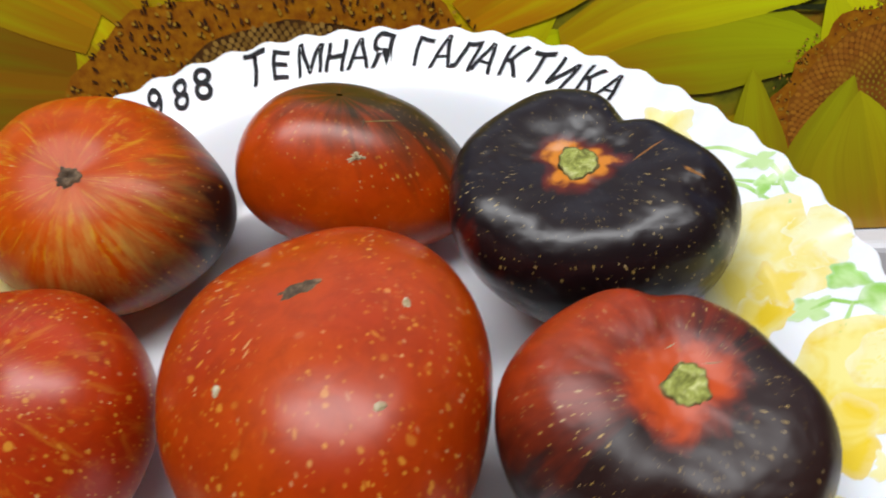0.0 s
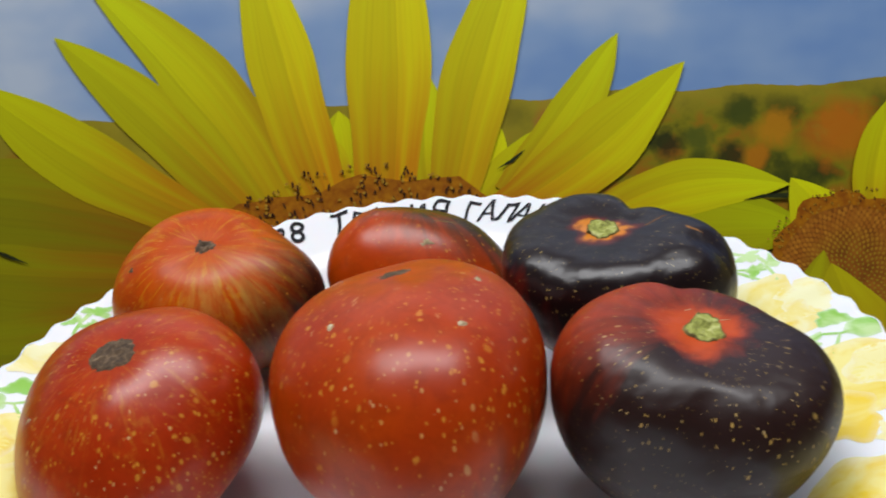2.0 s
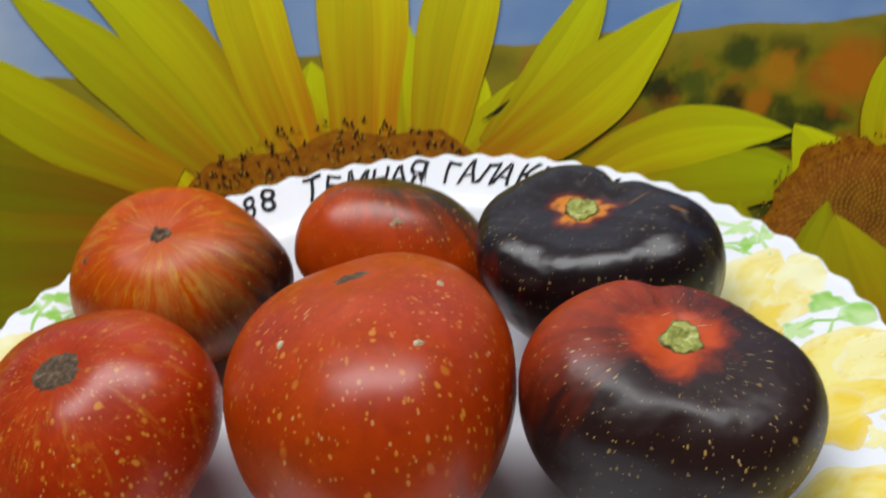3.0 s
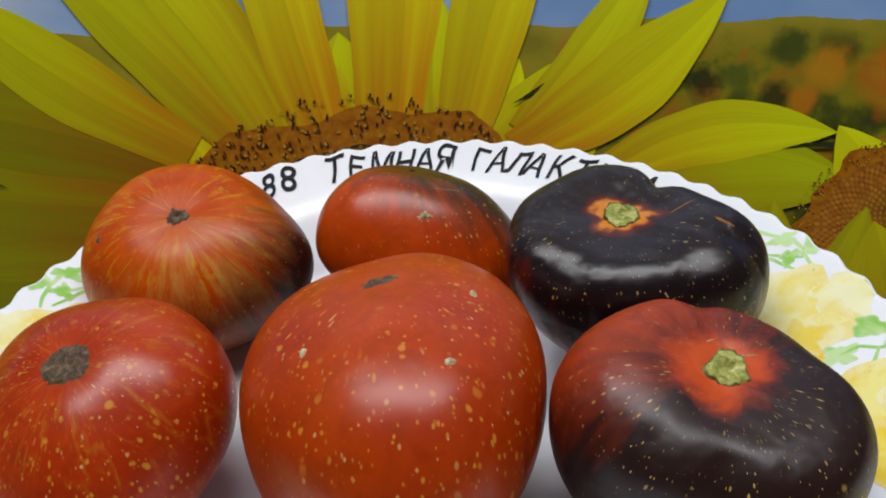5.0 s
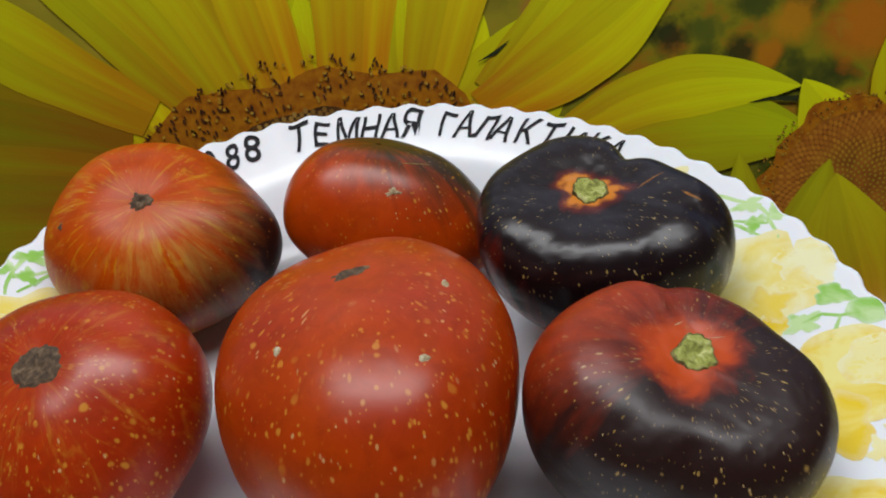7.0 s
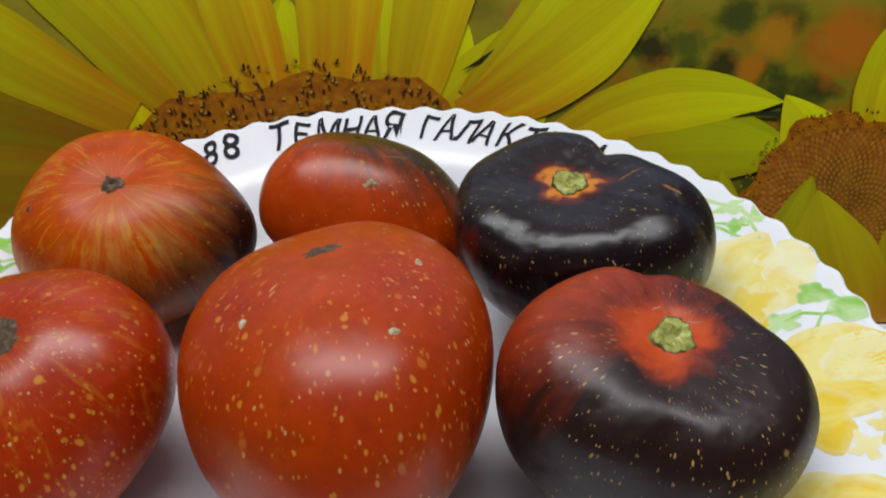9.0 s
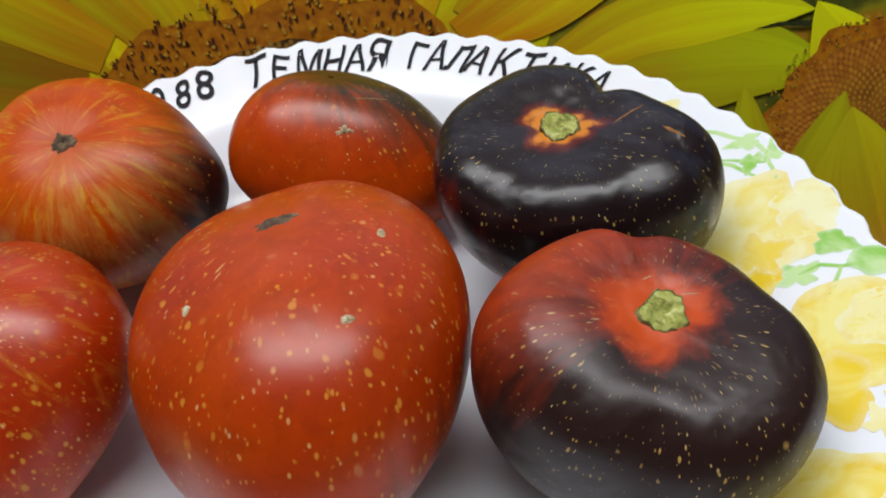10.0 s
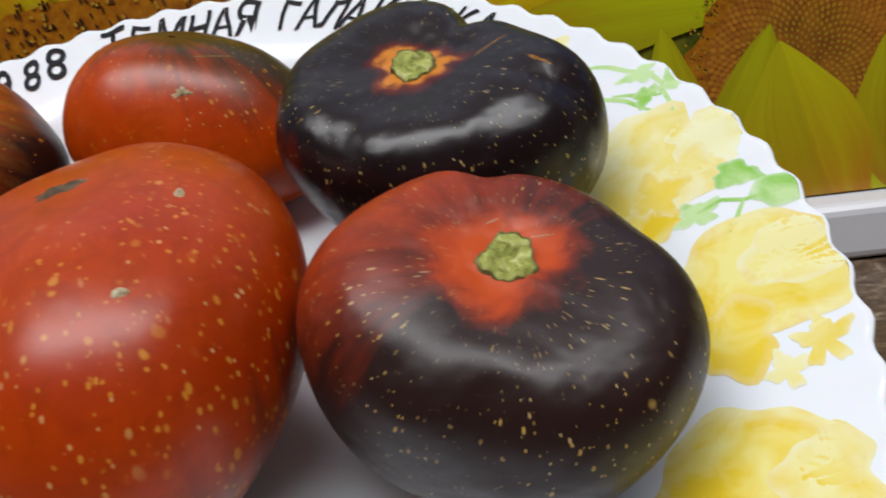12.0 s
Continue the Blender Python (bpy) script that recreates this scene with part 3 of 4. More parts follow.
def decal(name, centre, size, mat, lobes=5, rough=0.18, seed=0, stretch=1.0, turn=0.0, label=""):
    """A printed patch on the rim: centre (radius, degrees), size in metres, with a lobed, uneven outline."""
    rng = random.Random(seed)
    r0, a0 = centre[0], radians(centre[1])
    rings, n = 10, 44
    ph, ph2 = rng.uniform(0, 6), rng.uniform(0, 6)
    decal_count[0] += 1
    lift = 0.00004 + 0.000002 * (decal_count[0] % 36)
    verts, faces, uvs = [], [], []
    for k in range(rings + 1):
        for i in range(n):
            t = 2 * math.pi * i / n
            uvs.append((i / n, k / rings))
            q = size * (1 + rough * math.sin(lobes * t + ph) + rough * 0.5 * math.sin((lobes * 2 + 1) * t + ph2)) * k / rings
            du, dv = q * math.cos(t) * stretch, q * math.sin(t)
            dx, dy = du * math.cos(turn) - dv * math.sin(turn), du * math.sin(turn) + dv * math.cos(turn)
            r = min(RIM_R - 0.0004, max(0.09, r0 + dy))
            verts.append(plate_point(r, a0 + dx / r0, lift))
    for k in range(rings):
        faces += [(k * n + i, (k + 1) * n + i, (k + 1) * n + (i + 1) % n, k * n + (i + 1) % n) for i in range(n)]
    return piece(name, mesh_from(name, verts, faces, mat, True, uvs), plate, label)


def vine(name, points, width, mat):
    """A thin printed tendril through (radius, degrees) points."""
    verts, faces = [], []
    decal_count[0] += 1
    lift = 0.00004 + 0.000002 * (decal_count[0] % 36)
    fine = []
    for (r0, a0), (r1, a1) in zip(points, points[1:]):
        fine += [(r0 + (r1 - r0) * k / 6, a0 + (a1 - a0) * k / 6) for k in range(6)]
    fine.append(points[-1])
    for i, (r, a) in enumerate(fine):
        r2, a2 = fine[min(i + 1, len(fine) - 1)]
        r1, a1 = fine[max(i - 1, 0)]
        d = Vector((radians(a2 - a1) * r, r2 - r1))
        d = Vector((-d.y, d.x)).normalized() if d.length > 0 else Vector((0, 1))
        w = width * (0.5 + 0.5 * math.sin(math.pi * (i + 1) / (len(fine) + 1)))
        for s in (-0.5, 0.5):
            verts.append(plate_point(r + d.y * w * s, radians(a) + d.x * w * s / r, lift))
    faces = [(2 * i, 2 * i + 1, 2 * i + 3, 2 * i + 2) for i in range(len(fine) - 1)]
    return piece(name, mesh_from(name, verts, faces, mat, True), plate)


# one bouquet on either side of the writing; the second mirrors the first
for flip in (False, True):
    def at(r, a):
        return (r, 186 - a) if flip else (r, a)
    s = -1 if flip else 1
    k = 40 if flip else 0
    decal("rose_print", at(0.128, 45), 0.0065, M_ROSE_PALE, 4, 0.22, k + 1, 1.2)
    vine("vine_print", [at(0.124, 42), at(0.131, 38), at(0.135, 34), at(0.136, 30), at(0.132, 26)], 0.0013, M_LEAF)
    vine("vine_print", [at(0.118, 38), at(0.124, 35), at(0.128, 31), at(0.130, 27)], 0.0012, M_LEAF)
    vine("vine_print", [at(0.139, 31), at(0.134, 29), at(0.130, 31), at(0.127, 33)], 0.0011, M_LEAF)
    decal("leaf_print", at(0.1345, 33), 0.0038, M_LEAF, 3, 0.3, k + 2, 0.7, 0.5 * s)
    decal("leaf_print", at(0.1315, 30), 0.0034, M_LEAF, 3, 0.25, k + 3, 0.7, -0.4 * s)
    decal("leaf_print", at(0.1385, 29.5), 0.0026, M_LEAF, 3, 0.2, k + 4, 1.3)
    decal("rose_print", at(0.119, 22), 0.0150, M_ROSE_PALE, 4, 0.12, k + 5, 1.15)
    decal("rose_print", at(0.133, 20.5), 0.0078, M_ROSE_PALE, 5, 0.16, k + 6, 1.1)
    decal("rose_print", at(0.1275, 18.5), 0.0052, M_ROSE, 3, 0.25, k + 7, 0.8, 0.6)
    decal("rose_print", at(0.118, 17.0), 0.0052, M_ROSE, 4, 0.3, k + 8, 1.1)
    decal("rose_print", at(0.112, 13.5), 0.0065, M_ROSE_DEEP, 3, 0.25, k + 9, 1.0)
    decal("leaf_print", at(0.1320, 14.3), 0.0048, M_LEAF, 3, 0.2, k + 10, 0.7, 0.8 * s)
    decal("leaf_print", at(0.1365, 10.4), 0.0056, M_LEAF, 2, 0.12, k + 11, 0.8, 0.2)
    decal("leaf_print", at(0.122, 12.0), 0.0042, M_LEAF, 4, 0.25, k + 12, 0.8)
    vine("vine_print", [at(0.122, 12), at(0.127, 12.2), at(0.130, 11), at(0.136, 10.2)], 0.0011, M_LEAF)
    vine("vine_print", [at(0.130, 11), at(0.127, 9), at(0.124, 7.5)], 0.0010, M_LEAF)
    decal("rose_print", at(0.1265, 2.0), 0.0160, M_ROSE_DEEP, 3, 0.06, k + 13, 1.0)
    decal("rose_print", at(0.132, 3.2), 0.0080, M_ROSE, 3, 0.10, k + 14, 1.1)
    decal("rose_print", at(0.119, -4.5), 0.0080, M_ROSE_DEEP, 3, 0.18, k + 15, 1.2)
    decal("rose_print", at(0.1325, -6.6), 0.0036, M_ROSE, 5, 0.35, k + 16, 1.5)
    decal("rose_print", at(0.1265, -9.0), 0.0028, M_ROSE_PALE, 4, 0.3, k + 17, 1.4)
    decal("rose_print", at(0.120, -21), 0.0160, M_ROSE_DEEP, 4, 0.07, k + 27, 1.2)
    decal("rose_print", at(0.131, -19), 0.0070, M_ROSE, 3, 0.14, k + 28, 1.3)
    decal("rose_print", at(0.126, -30), 0.0110, M_ROSE_PALE, 5, 0.15, k + 29, 1.2)
    decal("leaf_print", at(0.134, -38), 0.0050, M_LEAF, 3, 0.2, k + 30, 0.8)

# writing along the rim, by hand with a black marker: (sign, degrees, slant, size)
WRITING = [("9", 124.0, 0.30, 0.92), ("8", 120.4, 0.32, 0.98), ("8", 117.0, 0.34, 1.08),
           ("Т", 109.2, 0.30, 1.08), ("Е", 105.4, 0.28, 0.94), ("М", 100.9, 0.26, 0.96), ("Н", 97.0, 0.24, 0.95), ("А", 93.5, 0.22, 1.0), ("Я", 89.8, 0.16, 1.08),
           ("Г", 84.0, 0.20, 0.92), ("А", 80.9, 0.24, 0.97), ("Л", 77.4, 0.22, 0.94), ("А", 74.4, 0.24, 0.94), ("К", 70.5, 0.18, 0.96), ("Т", 66.7, 0.20, 0.98), ("И", 62.8, 0.20, 0.88), ("К", 58.8, 0.18, 0.80), ("А", 55.7, 0.22, 0.80)]


def letter(sign, angle, slant, size):
    cu = bpy.data.curves.new("letter", "FONT")
    cu.body, cu.size, cu.resolution_u, cu.align_x = sign, 0.0146 * size, 4, "CENTER"
    cu.offset = 0.00016
    tmp = new("letter_outline", cu)
    me = bpy.data.meshes.new_from_object(tmp.evaluated_get(bpy.context.evaluated_depsgraph_get()))
    bpy.data.objects.remove(tmp)
    bpy.data.curves.remove(cu)
    bm = bmesh.new()
    bm.from_mesh(me)
    bmesh.ops.triangulate(bm, faces=bm.faces[:])
    long = [e for e in bm.edges if e.calc_length() > 0.002]
    bmesh.ops.subdivide_edges(bm, edges=long, cuts=3)
    bmesh.ops.triangulate(bm, faces=bm.faces[:])
    rng = random.Random(sign + str(angle))
    twist, wob = rng.uniform(-0.09, 0.09), rng.uniform(0, 6)
    for v in bm.verts:
        x, y = v.co.x * 0.80, v.co.y * 1.0
        x += y * slant + 0.00025 * math.sin(y * 500 + wob)
        y += 0.0003 * math.sin(x * 450 + wob) + x * twist
        r = 0.1255 + 0.0016 * max(0.0, (angle - 100) / 25) + 0.0020 * max(0.0, (66 - angle) / 11) + y
        v.co = plate_point(min(RIM_R - 0.0006, r), radians(angle) - x / 0.128, 0.00045)
    bm.to_mesh(me)
    bm.free()
    me.materials.clear()
    me.materials.append(M_INK)
    return piece("letter", me, plate, "handwritten black marker sign")


for args in WRITING:
    letter(*args)


# ---- tomatoes ----
def tomato_radius(spec, th, ph):
    """Shape of a fruit as a factor on its half axes: ribs, grooves, a narrower foot."""
    q = 1.0
    up = math.sin(th) ** 0.8
    for k, amp, phase in spec["ribs"]:
        q += amp * math.cos(k * ph + phase) * up
    for a, depth, width, reach in spec["grooves"]:
        d = (ph - radians(a) + math.pi) % (2 * math.pi) - math.pi
        q -= depth * math.exp(-(d / width) ** 2) * math.exp(-((th - 0.75) / reach) ** 2) * min(1.0, math.sin(th) * 1.6)
    q += 0.012 * noise.noise(Vector((2.2 * math.sin(th) * math.cos(ph) + spec["seed"], 2.2 * math.sin(th) * math.sin(ph), 2.2 * math.cos(th))))
    return q


def tomato_point(spec, th, ph, lift=0.0):
    a, b, c = spec["half"]
    q = tomato_radius(spec, th, ph) + lift / 0.035
    s, k = math.sin(th), math.cos(th)
    s2 = s ** spec["square"]
    low = (1.0 - spec["foot"] * max(0.0, -k) ** 2.0) * (1.0 + spec["taper"] * k)
    dip = spec["dip"] * math.exp(-(th / spec["dip_width"]) ** 2)
    z = c * (math.copysign(abs(k) ** 0.92, k) * (0.5 + 0.5 * q) - dip)
    lx, ly = spec["lean"]
    return Vector((a * s2 * low * q * math.cos(ph) + lx * z, b * s2 * low * q * math.sin(ph) + ly * z, z))


def tomato(spec, label):
    """A fruit on its own stem axis; its skin is one closed mesh, its scars are parts."""
    n, m = 96, 56
    verts, faces, uvs = [], [], []
    for j in range(m + 1):
        th = math.pi * min(max(j / m, 0.004), 0.996)
        for i in range(n + 1):
            ph = 2 * math.pi * i / n + math.pi / 2
            verts.append(tomato_point(spec, th, ph))
            uvs.append((i / n, j / m))
    w = n + 1
    for j in range(m):
        for i in range(n):
            a = j * w + i
            faces.append((a, a + w, a + w + 1, a + 1))
    ob = new("tomato", mesh_from("tomato", verts, faces, spec["skin"], True, uvs))
    tagged(ob, label, "tomato", "tomatoes on the plate")
    axis = Vector(spec["axis"]).normalized()
    turn = Vector((0, 0, 1)).rotation_difference(axis).to_matrix().to_4x4() @ Matrix.Rotation(radians(spec.get("spin", 0)), 4, "Z")
    ob.matrix_world = PLATE_AT @ Matrix.Translation(spec["at"]) @ turn
    return ob


def patch(ob, spec, th0, ph0, size, mat, name, label, stretch=1.0, turn=0.0, height=0.0004, rough=0.2, seed=1, bulge=0.0):
    """A raised uneven patch on the skin around polar angle th0, round angle ph0 (degrees)."""
    rng = random.Random(seed)
    c = tomato_point(spec, radians(th0), radians(ph0))
    c1 = tomato_point(spec, radians(th0) + 0.02, radians(ph0))
    c2 = tomato_point(spec, radians(th0), radians(ph0) + 0.02)
    ex, ey = (c2 - c), (c1 - c)
    if th0 < 8:
        ex, ey = Vector((1, 0, 0)), Vector((0, 1, 0))
    ex.normalize()
    nrm = ey.cross(ex) if th0 >= 8 else Vector((0, 0, 1))
    if nrm.dot(c) < 0:
        nrm = -nrm
    nrm.normalize()
    ey = nrm.cross(ex).normalized()
    rings, n = 6, 28
    ph, ph2 = rng.uniform(0, 6), rng.uniform(0, 6)
    verts, faces = [], []
    for k in range(rings + 1):
        f = k / rings
        for i in range(n):
            t = 2 * math.pi * i / n
            q = size * f * (1 + rough * math.sin(3 * t + ph) + rough * 0.6 * math.sin(7 * t + ph2) + (0.05 + rough * 0.3) * math.sin(11 * t + 3 * ph))
            u, v = q * math.cos(t) * stretch, q * math.sin(t)
            u, v = u * math.cos(turn) - v * math.sin(turn), u * math.sin(turn) + v * math.cos(turn)
            p = c + ex * u + ey * v
            # drop onto the skin along the patch's normal
            th, pp = radians(th0), radians(ph0)
            for _ in range(6):
                s = tomato_point(spec, th, pp)
                d = p - s
                d -= nrm * d.dot(nrm)
                t1 = (tomato_point(spec, th + 0.01, pp) - s) / 0.01
                t2 = (tomato_point(spec, th, pp + 0.01) - s) / 0.01
                aa, bb, cc = t1.dot(t1), t1.dot(t2), t2.dot(t2)
                det = max(1e-12, aa * cc - bb * bb)
                d1, d2 = d.dot(t1), d.dot(t2)
                th = max(0.02, th + max(-0.2, min(0.2, (d1 * cc - d2 * bb) / det)))
                pp += max(-0.3, min(0.3, (d2 * aa - d1 * bb) / det))
            s = tomato_point(spec, th, pp)
            edge_f = 1 - f ** 3
            jag = 0.35 * height * rng.uniform(-1, 1)
            verts.append(s + nrm * (height * edge_f + bulge * (1 - f * f) + jag * edge_f - 0.00005 * f))
    for k in range(rings):
        faces += [(k * n + i, (k + 1) * n + i, (k + 1) * n + (i + 1) % n, k * n + (i + 1) % n) for i in range(n)]
    me = mesh_from(name, verts, faces, mat, True)
    o = piece(name, me, ob, label)
    return o


def base(at, half, axis, skin_mat, **kw):
    spec = dict(at=at, half=half, axis=axis, skin=skin_mat, ribs=[], grooves=[], foot=0.10, dip=0.05, dip_width=0.4, square=0.88, taper=0.0, lean=(0.0, 0.0), seed=at[0] * 100, spin=0)
    spec.update(kw)
    return spec


SPEC_A = base((-0.0776, 0.0637, 0.0350), (0.0376, 0.0340, 0.0303), (0.010, -0.360, 1.0), M_SKIN_A, ribs=[(1, 0.0012, -1.18), (2, 0.0203, 0.41), (3, 0.0066, 0.4), (5, 0.016, 1.0)], grooves=[(42, 0.20, 0.6, 0.9)], dip=0.11, dip_width=0.42, foot=0.223, square=0.92, taper=0.002, lean=(0.056, -0.054))
SPEC_B = base((-0.0051, 0.0777, 0.0314), (0.0362, 0.0251, 0.0245), (0.169, 0.351, 1.0), M_SKIN_B, ribs=[(1, 0.0038, 0.58), (2, 0.0247, -1.7), (3, 0.032, 0.49), (5, 0.006, 0)], dip=0.06, foot=0.235, square=0.78, taper=-0.193, lean=(-0.220, 0.035))
SPEC_C = base((0.0627, 0.0510, 0.0349), (0.0359, 0.0302, 0.0294), (-0.013, -0.079, 1.0), M_SKIN_C, ribs=[(1, 0.0593, 1.21), (2, 0.0409, 1.34), (3, 0.0605, 1.03), (4, 0.02, 0.8), (7, 0.012, 0.0)], grooves=[(58, 0.16, 0.20, 0.7), (-22, 0.08, 0.16, 0.5), (-125, 0.05, 0.3, 0.5)], dip=0.27, dip_width=0.52, foot=0.232, square=0.78, taper=0.252, lean=(-0.156, 0.169))
SPEC_D = base((-0.0847, -0.0066, 0.0352), (0.0366, 0.0395, 0.0270), (-0.172, -0.242, 1.0), M_SKIN_D, ribs=[(1, 0.041, 2.39), (2, 0.034, 0.61), (3, 0.0442, -1.48), (5, 0.014, 0.2)], dip=0.05, dip_width=0.3, foot=0.164, square=0.85, taper=-0.149, lean=(0.199, 0.068))
SPEC_E = base((-0.0029, -0.0089, 0.0381), (0.0394, 0.0415, 0.0356), (-0.106, 0.240, 1.0), M_SKIN_E, ribs=[(1, 0.0105, 0.5), (2, 0.0229, -2.32), (3, 0.0519, -2.55), (5, 0.008, 0.4)], grooves=[(48, 0.05, 0.6, 0.6)], dip=0.012, dip_width=0.25, foot=0.297, square=0.86, taper=0.182, lean=(-0.017, 0.279))
SPEC_F = base((0.0700, -0.0145, 0.0358), (0.0314, 0.0325, 0.0299), (0.148, -0.075, 1.0), M_SKIN_F, ribs=[(1, 0.0651, 1.53), (2, 0.1246, 0.67), (3, 0.0235, 2.19), (4, 0.012, 0.3), (6, 0.01, 0.9)], grooves=[(95, 0.07, 0.22, 0.5), (-98, 0.07, 0.22, 0.45), (20, 0.03, 0.25, 0.5)], dip=0.22, dip_width=0.46, foot=0.060, square=0.84, taper=0.296, lean=(0.101, 0.163))


def axis_turn(spec):
    return Vector((0, 0, 1)).rotation_difference(Vector(spec["axis"]).normalized()).to_matrix()


def aim(spec, p):
    """The polar and round angle, in degrees, of a mark at plate place p."""
    q = (axis_turn(spec).transposed() @ (Vector(p) - Vector(spec["at"]))).normalized()
    step = 12.0
    found = max(((th, ph) for th in range(6, 170, 12) for ph in range(-180, 180, 12)), key=lambda g: tomato_point(spec, radians(g[0]), radians(g[1])).normalized().dot(q))
    best = (float(found[0]), float(found[1]))
    while step > 0.4:
        step *= 0.5
        near = [(max(4.0, best[0] + i * step), best[1] + j * step) for i in (-1, 0, 1) for j in (-1, 0, 1)]
        best = max(near, key=lambda g: tomato_point(spec, radians(g[0]), radians(g[1])).normalized().dot(q))
    return best


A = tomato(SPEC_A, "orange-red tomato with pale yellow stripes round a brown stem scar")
B = tomato(SPEC_B, "smaller red tomato with brown shoulders and a small split")
C = tomato(SPEC_C, "glossy black tomato with orange star round its green stem scar")
D = tomato(SPEC_D, "red speckled tomato with a large corky brown stem scar")
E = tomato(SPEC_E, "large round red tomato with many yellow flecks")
F = tomato(SPEC_F, "red and black tomato with a green stem scar")

for p, size, seed in (((-0.0232, -0.0152, 0.0699), 0.0010, 11), ((0.0126, -0.0205, 0.0711), 0.0010, 12), ((0.0176, 0.0055, 0.0702), 0.0010, 13)):
    patch(E, SPEC_E, *aim(SPEC_E, p), size, M_SCAR_AND_GLINT, "pale_scar", "small pale corky spot", 1.5, 0.5 * seed, 0.0003, 0.08, seed)
patch(B, SPEC_B, *aim(SPEC_B, (0.0, 0.0625, 0.0534)), 0.0012, M_SCAR_AND_GLINT, "skin_split", "small pale split in the skin", 1.9, 0.2, 0.0003, 0.35, 17)
patch(A, SPEC_A, *aim(SPEC_A, (-0.1030, 0.0480, 0.0560)), 0.0010, M_CORK, "dark_speck", "small dark speck", 1.2, 0.2, 0.0002, 0.3, 18)
patch(B, SPEC_B, *aim(SPEC_B, (0.0080, 0.0760, 0.0560)), 0.00022, M_STEM_RIM, "skin_crack", "fine grey crack in the skin", 30.0, -0.2, 0.00012, 0.1, 31)
patch(B, SPEC_B, *aim(SPEC_B, (0.0020, 0.0740, 0.0565)), 0.0003, M_CORK, "skin_crack", "fine dark crack in the skin", 6.0, 1.2, 0.00012, 0.1, 32)
# two pale strokes on F: wet highlights by its stem, painted as patches
patch(F, SPEC_F, *aim(SPEC_F, (0.0860, -0.0040, 0.0640)), 0.00014, M_SCAR_AND_GLINT, "skin_crack", "fine pale crack beside the stem", 18.0, 0.9, 0.00012, 0.1, 33)
patch(F, SPEC_F, *aim(SPEC_F, (0.0750, 0.0010, 0.0670)), 0.00016, M_SCAR_AND_GLINT, "skin_crack", "fine pale crack beside the stem", 10.0, 0.4, 0.00012, 0.2, 34)
patch(D, SPEC_D, *aim(SPEC_D, (-0.1100, -0.0200, 0.0470)), 0.0006, M_SCAR_AND_GLINT, "pale_scar", "small pale scar", 3.2, 1.2, 0.00015, 0.2, 35)
patch(C, SPEC_C, *aim(SPEC_C, (0.0860, 0.0480, 0.0570)), 0.0005, M_CRACK, "skin_crack", "thin orange healed crack", 6.0, 1.5, 0.0001, 0.2, 19)
patch(C, SPEC_C, *aim(SPEC_C, (0.0780, 0.0560, 0.0600)), 0.0003, M_CRACK, "skin_crack", "thin orange healed crack", 20.0, 1.75, 0.0001, 0.2, 20)


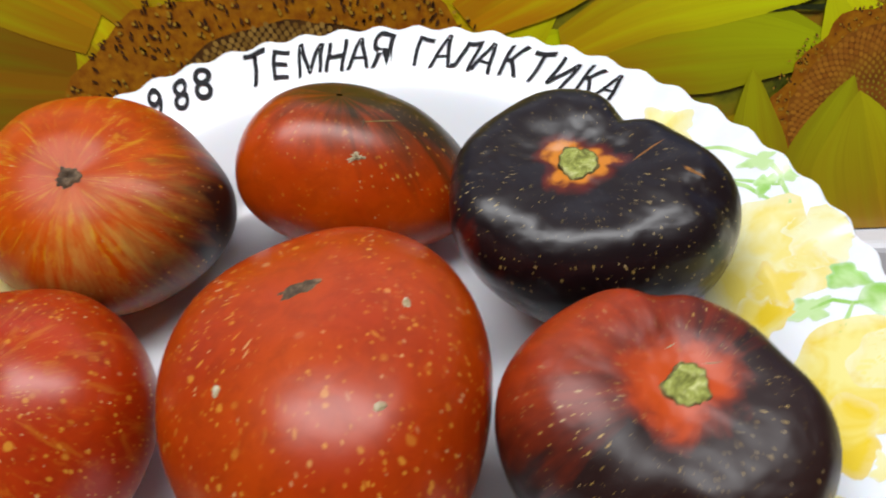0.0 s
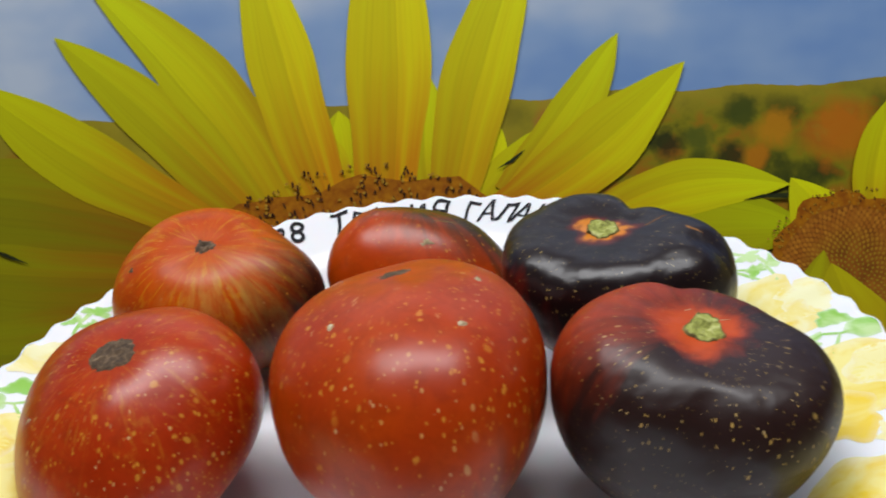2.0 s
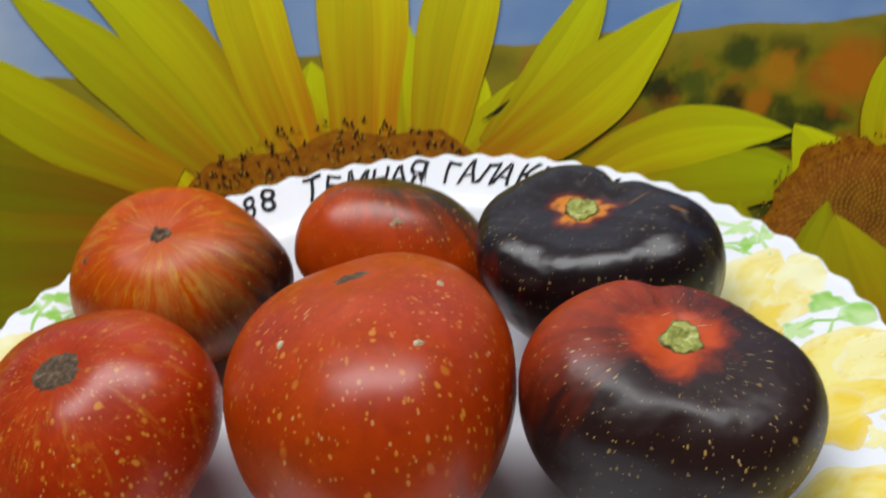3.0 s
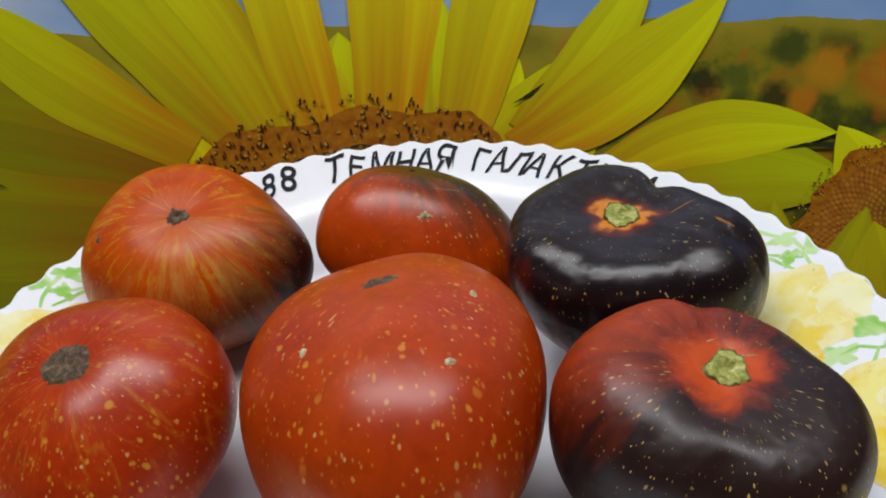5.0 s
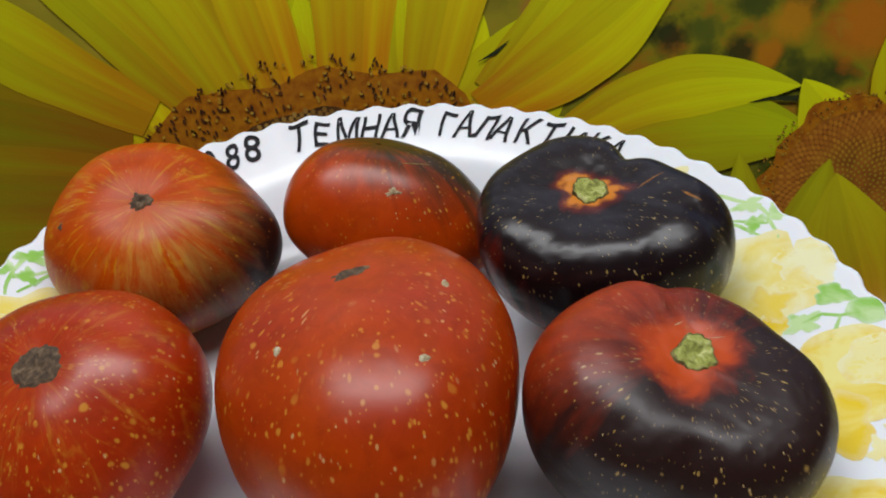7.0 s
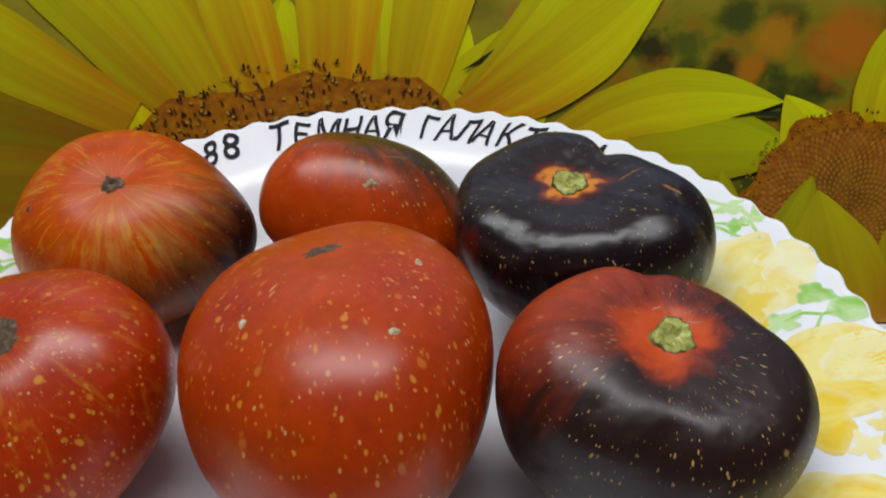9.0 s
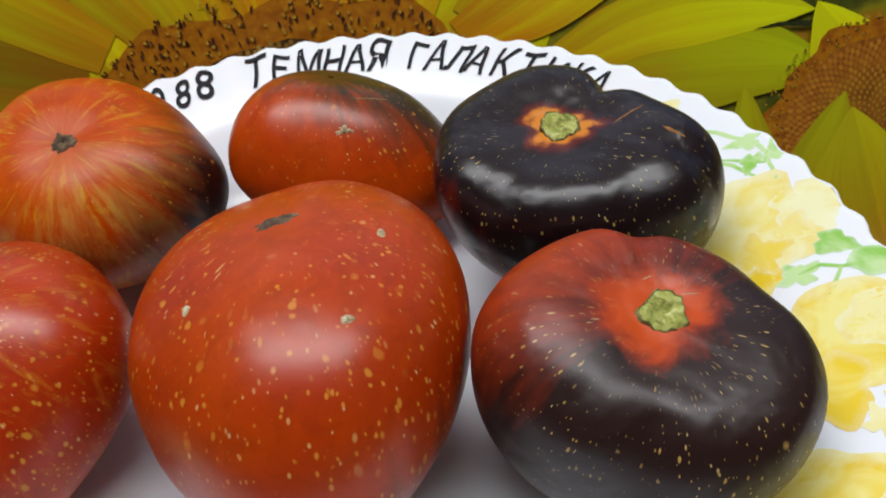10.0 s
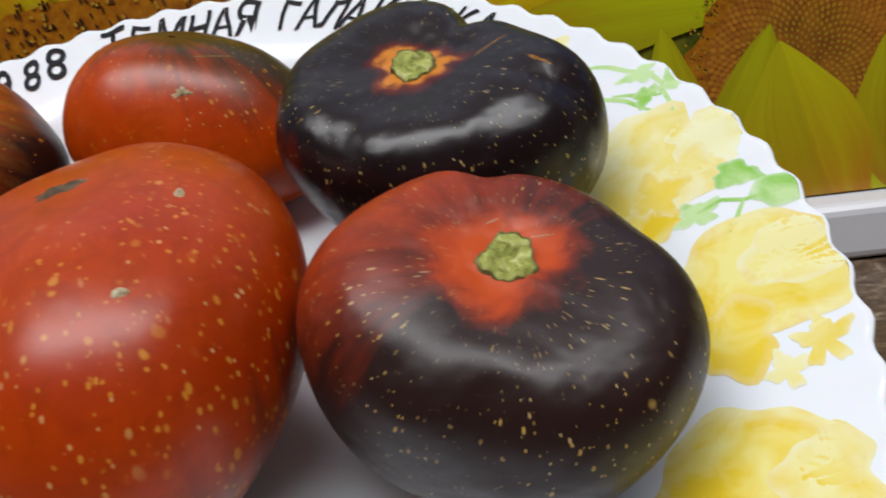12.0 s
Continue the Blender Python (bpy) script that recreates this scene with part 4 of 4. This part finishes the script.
def cap(ob, spec, r0, r1, profile, mat, name, label, seed, oval=1.0, jag=0.06, grain=0.0, turn=0.0, tip=0.0):
    """A ring or disc round the stem end, between radii r0 and r1, with heights from profile over the pole."""
    rng = random.Random(seed)
    n, k = 48, 10
    top = tomato_point(spec, 0.02, 0.0).z
    p1, p2, p3 = rng.uniform(0, 6), rng.uniform(0, 6), rng.uniform(0, 6)
    verts, faces = [], []
    for j in range(k + 1):
        f = j / k
        for i in range(n):
            t = 2 * math.pi * i / n
            wob = 1 + jag * (math.sin(3 * t + p1) + 0.7 * math.sin(5 * t + p2) + 0.5 * math.sin(11 * t + p3)) * (f if r0 == 0 else 1)
            r = (r0 + (r1 - r0) * f) * wob
            x, y = r * oval * math.cos(t), r * math.sin(t)
            s = f * (len(profile) - 1)
            q = min(int(s), len(profile) - 2)
            h = profile[q] + (profile[q + 1] - profile[q]) * (s - q)
            x, y = x * math.cos(turn) - y * math.sin(turn), x * math.sin(turn) + y * math.cos(turn)
            wide = spec["half"][0] * (1 + spec["taper"])
            skin_z = tomato_point(spec, max(0.02, min(1.0, math.hypot(x, y) / wide) ** (1 / spec["square"])), math.atan2(y, x)).z
            g = grain * noise.noise(Vector((x * 700 + seed, y * 700, 0)))
            z = (skin_z if f > 0.75 and not tip else skin_z * 0.5 + top * 0.5) + h + g + tip * (y + 0.4 * r1)
            verts.append((x + spec["lean"][0] * z, y + spec["lean"][1] * z, z))
    for j in range(k):
        faces += [(j * n + i, (j + 1) * n + i, (j + 1) * n + (i + 1) % n, j * n + (i + 1) % n) for i in range(n)]
    return piece(name, mesh_from(name, verts, faces, mat, True), ob, label)


cap(A, SPEC_A, 0.0, 0.0034, (-0.0002, 0.0004, 0.0008, 0.0003, -0.0003), M_CORK, "stem_scar", "dry brown stem scar", 3, 1.15, 0.10, 0.0005)
cap(D, SPEC_D, 0.0, 0.0064, (0.0002, 0.0006, 0.0007, 0.0005, -0.0003), M_CORK, "stem_scar", "large corky brown scar", 5, 1.15, 0.05, 0.0005)
for ob, spec, r, seed, tip in ((C, SPEC_C, 0.0047, 21, 0.16), (F, SPEC_F, 0.0046, 27, 0.34)):
    cap(ob, spec, r * 0.84, r, (0.0008, 0.0010, 0.0004, -0.0012), M_STEM_RIM, "stem_rim", "brown corky ring round the stem", seed, 1.16, 0.10, 0.0010, 0.0, tip)
    cap(ob, spec, 0.0, r * 0.88, (0.0002, 0.0006, 0.0010, 0.0011, 0.0008), M_GREEN_STEM, "stem_scar", "pale green cut stem", seed, 1.16, 0.07, 0.0008, 0.0, tip)
cap(E, SPEC_E, 0.0, 0.0021, (0.0004, 0.0005, 0.0004, 0.0003, -0.0002), M_CORK, "blossom_scar", "thin brown corky scar", 7, 2.6, 0.10, 0.0004, 0.45)
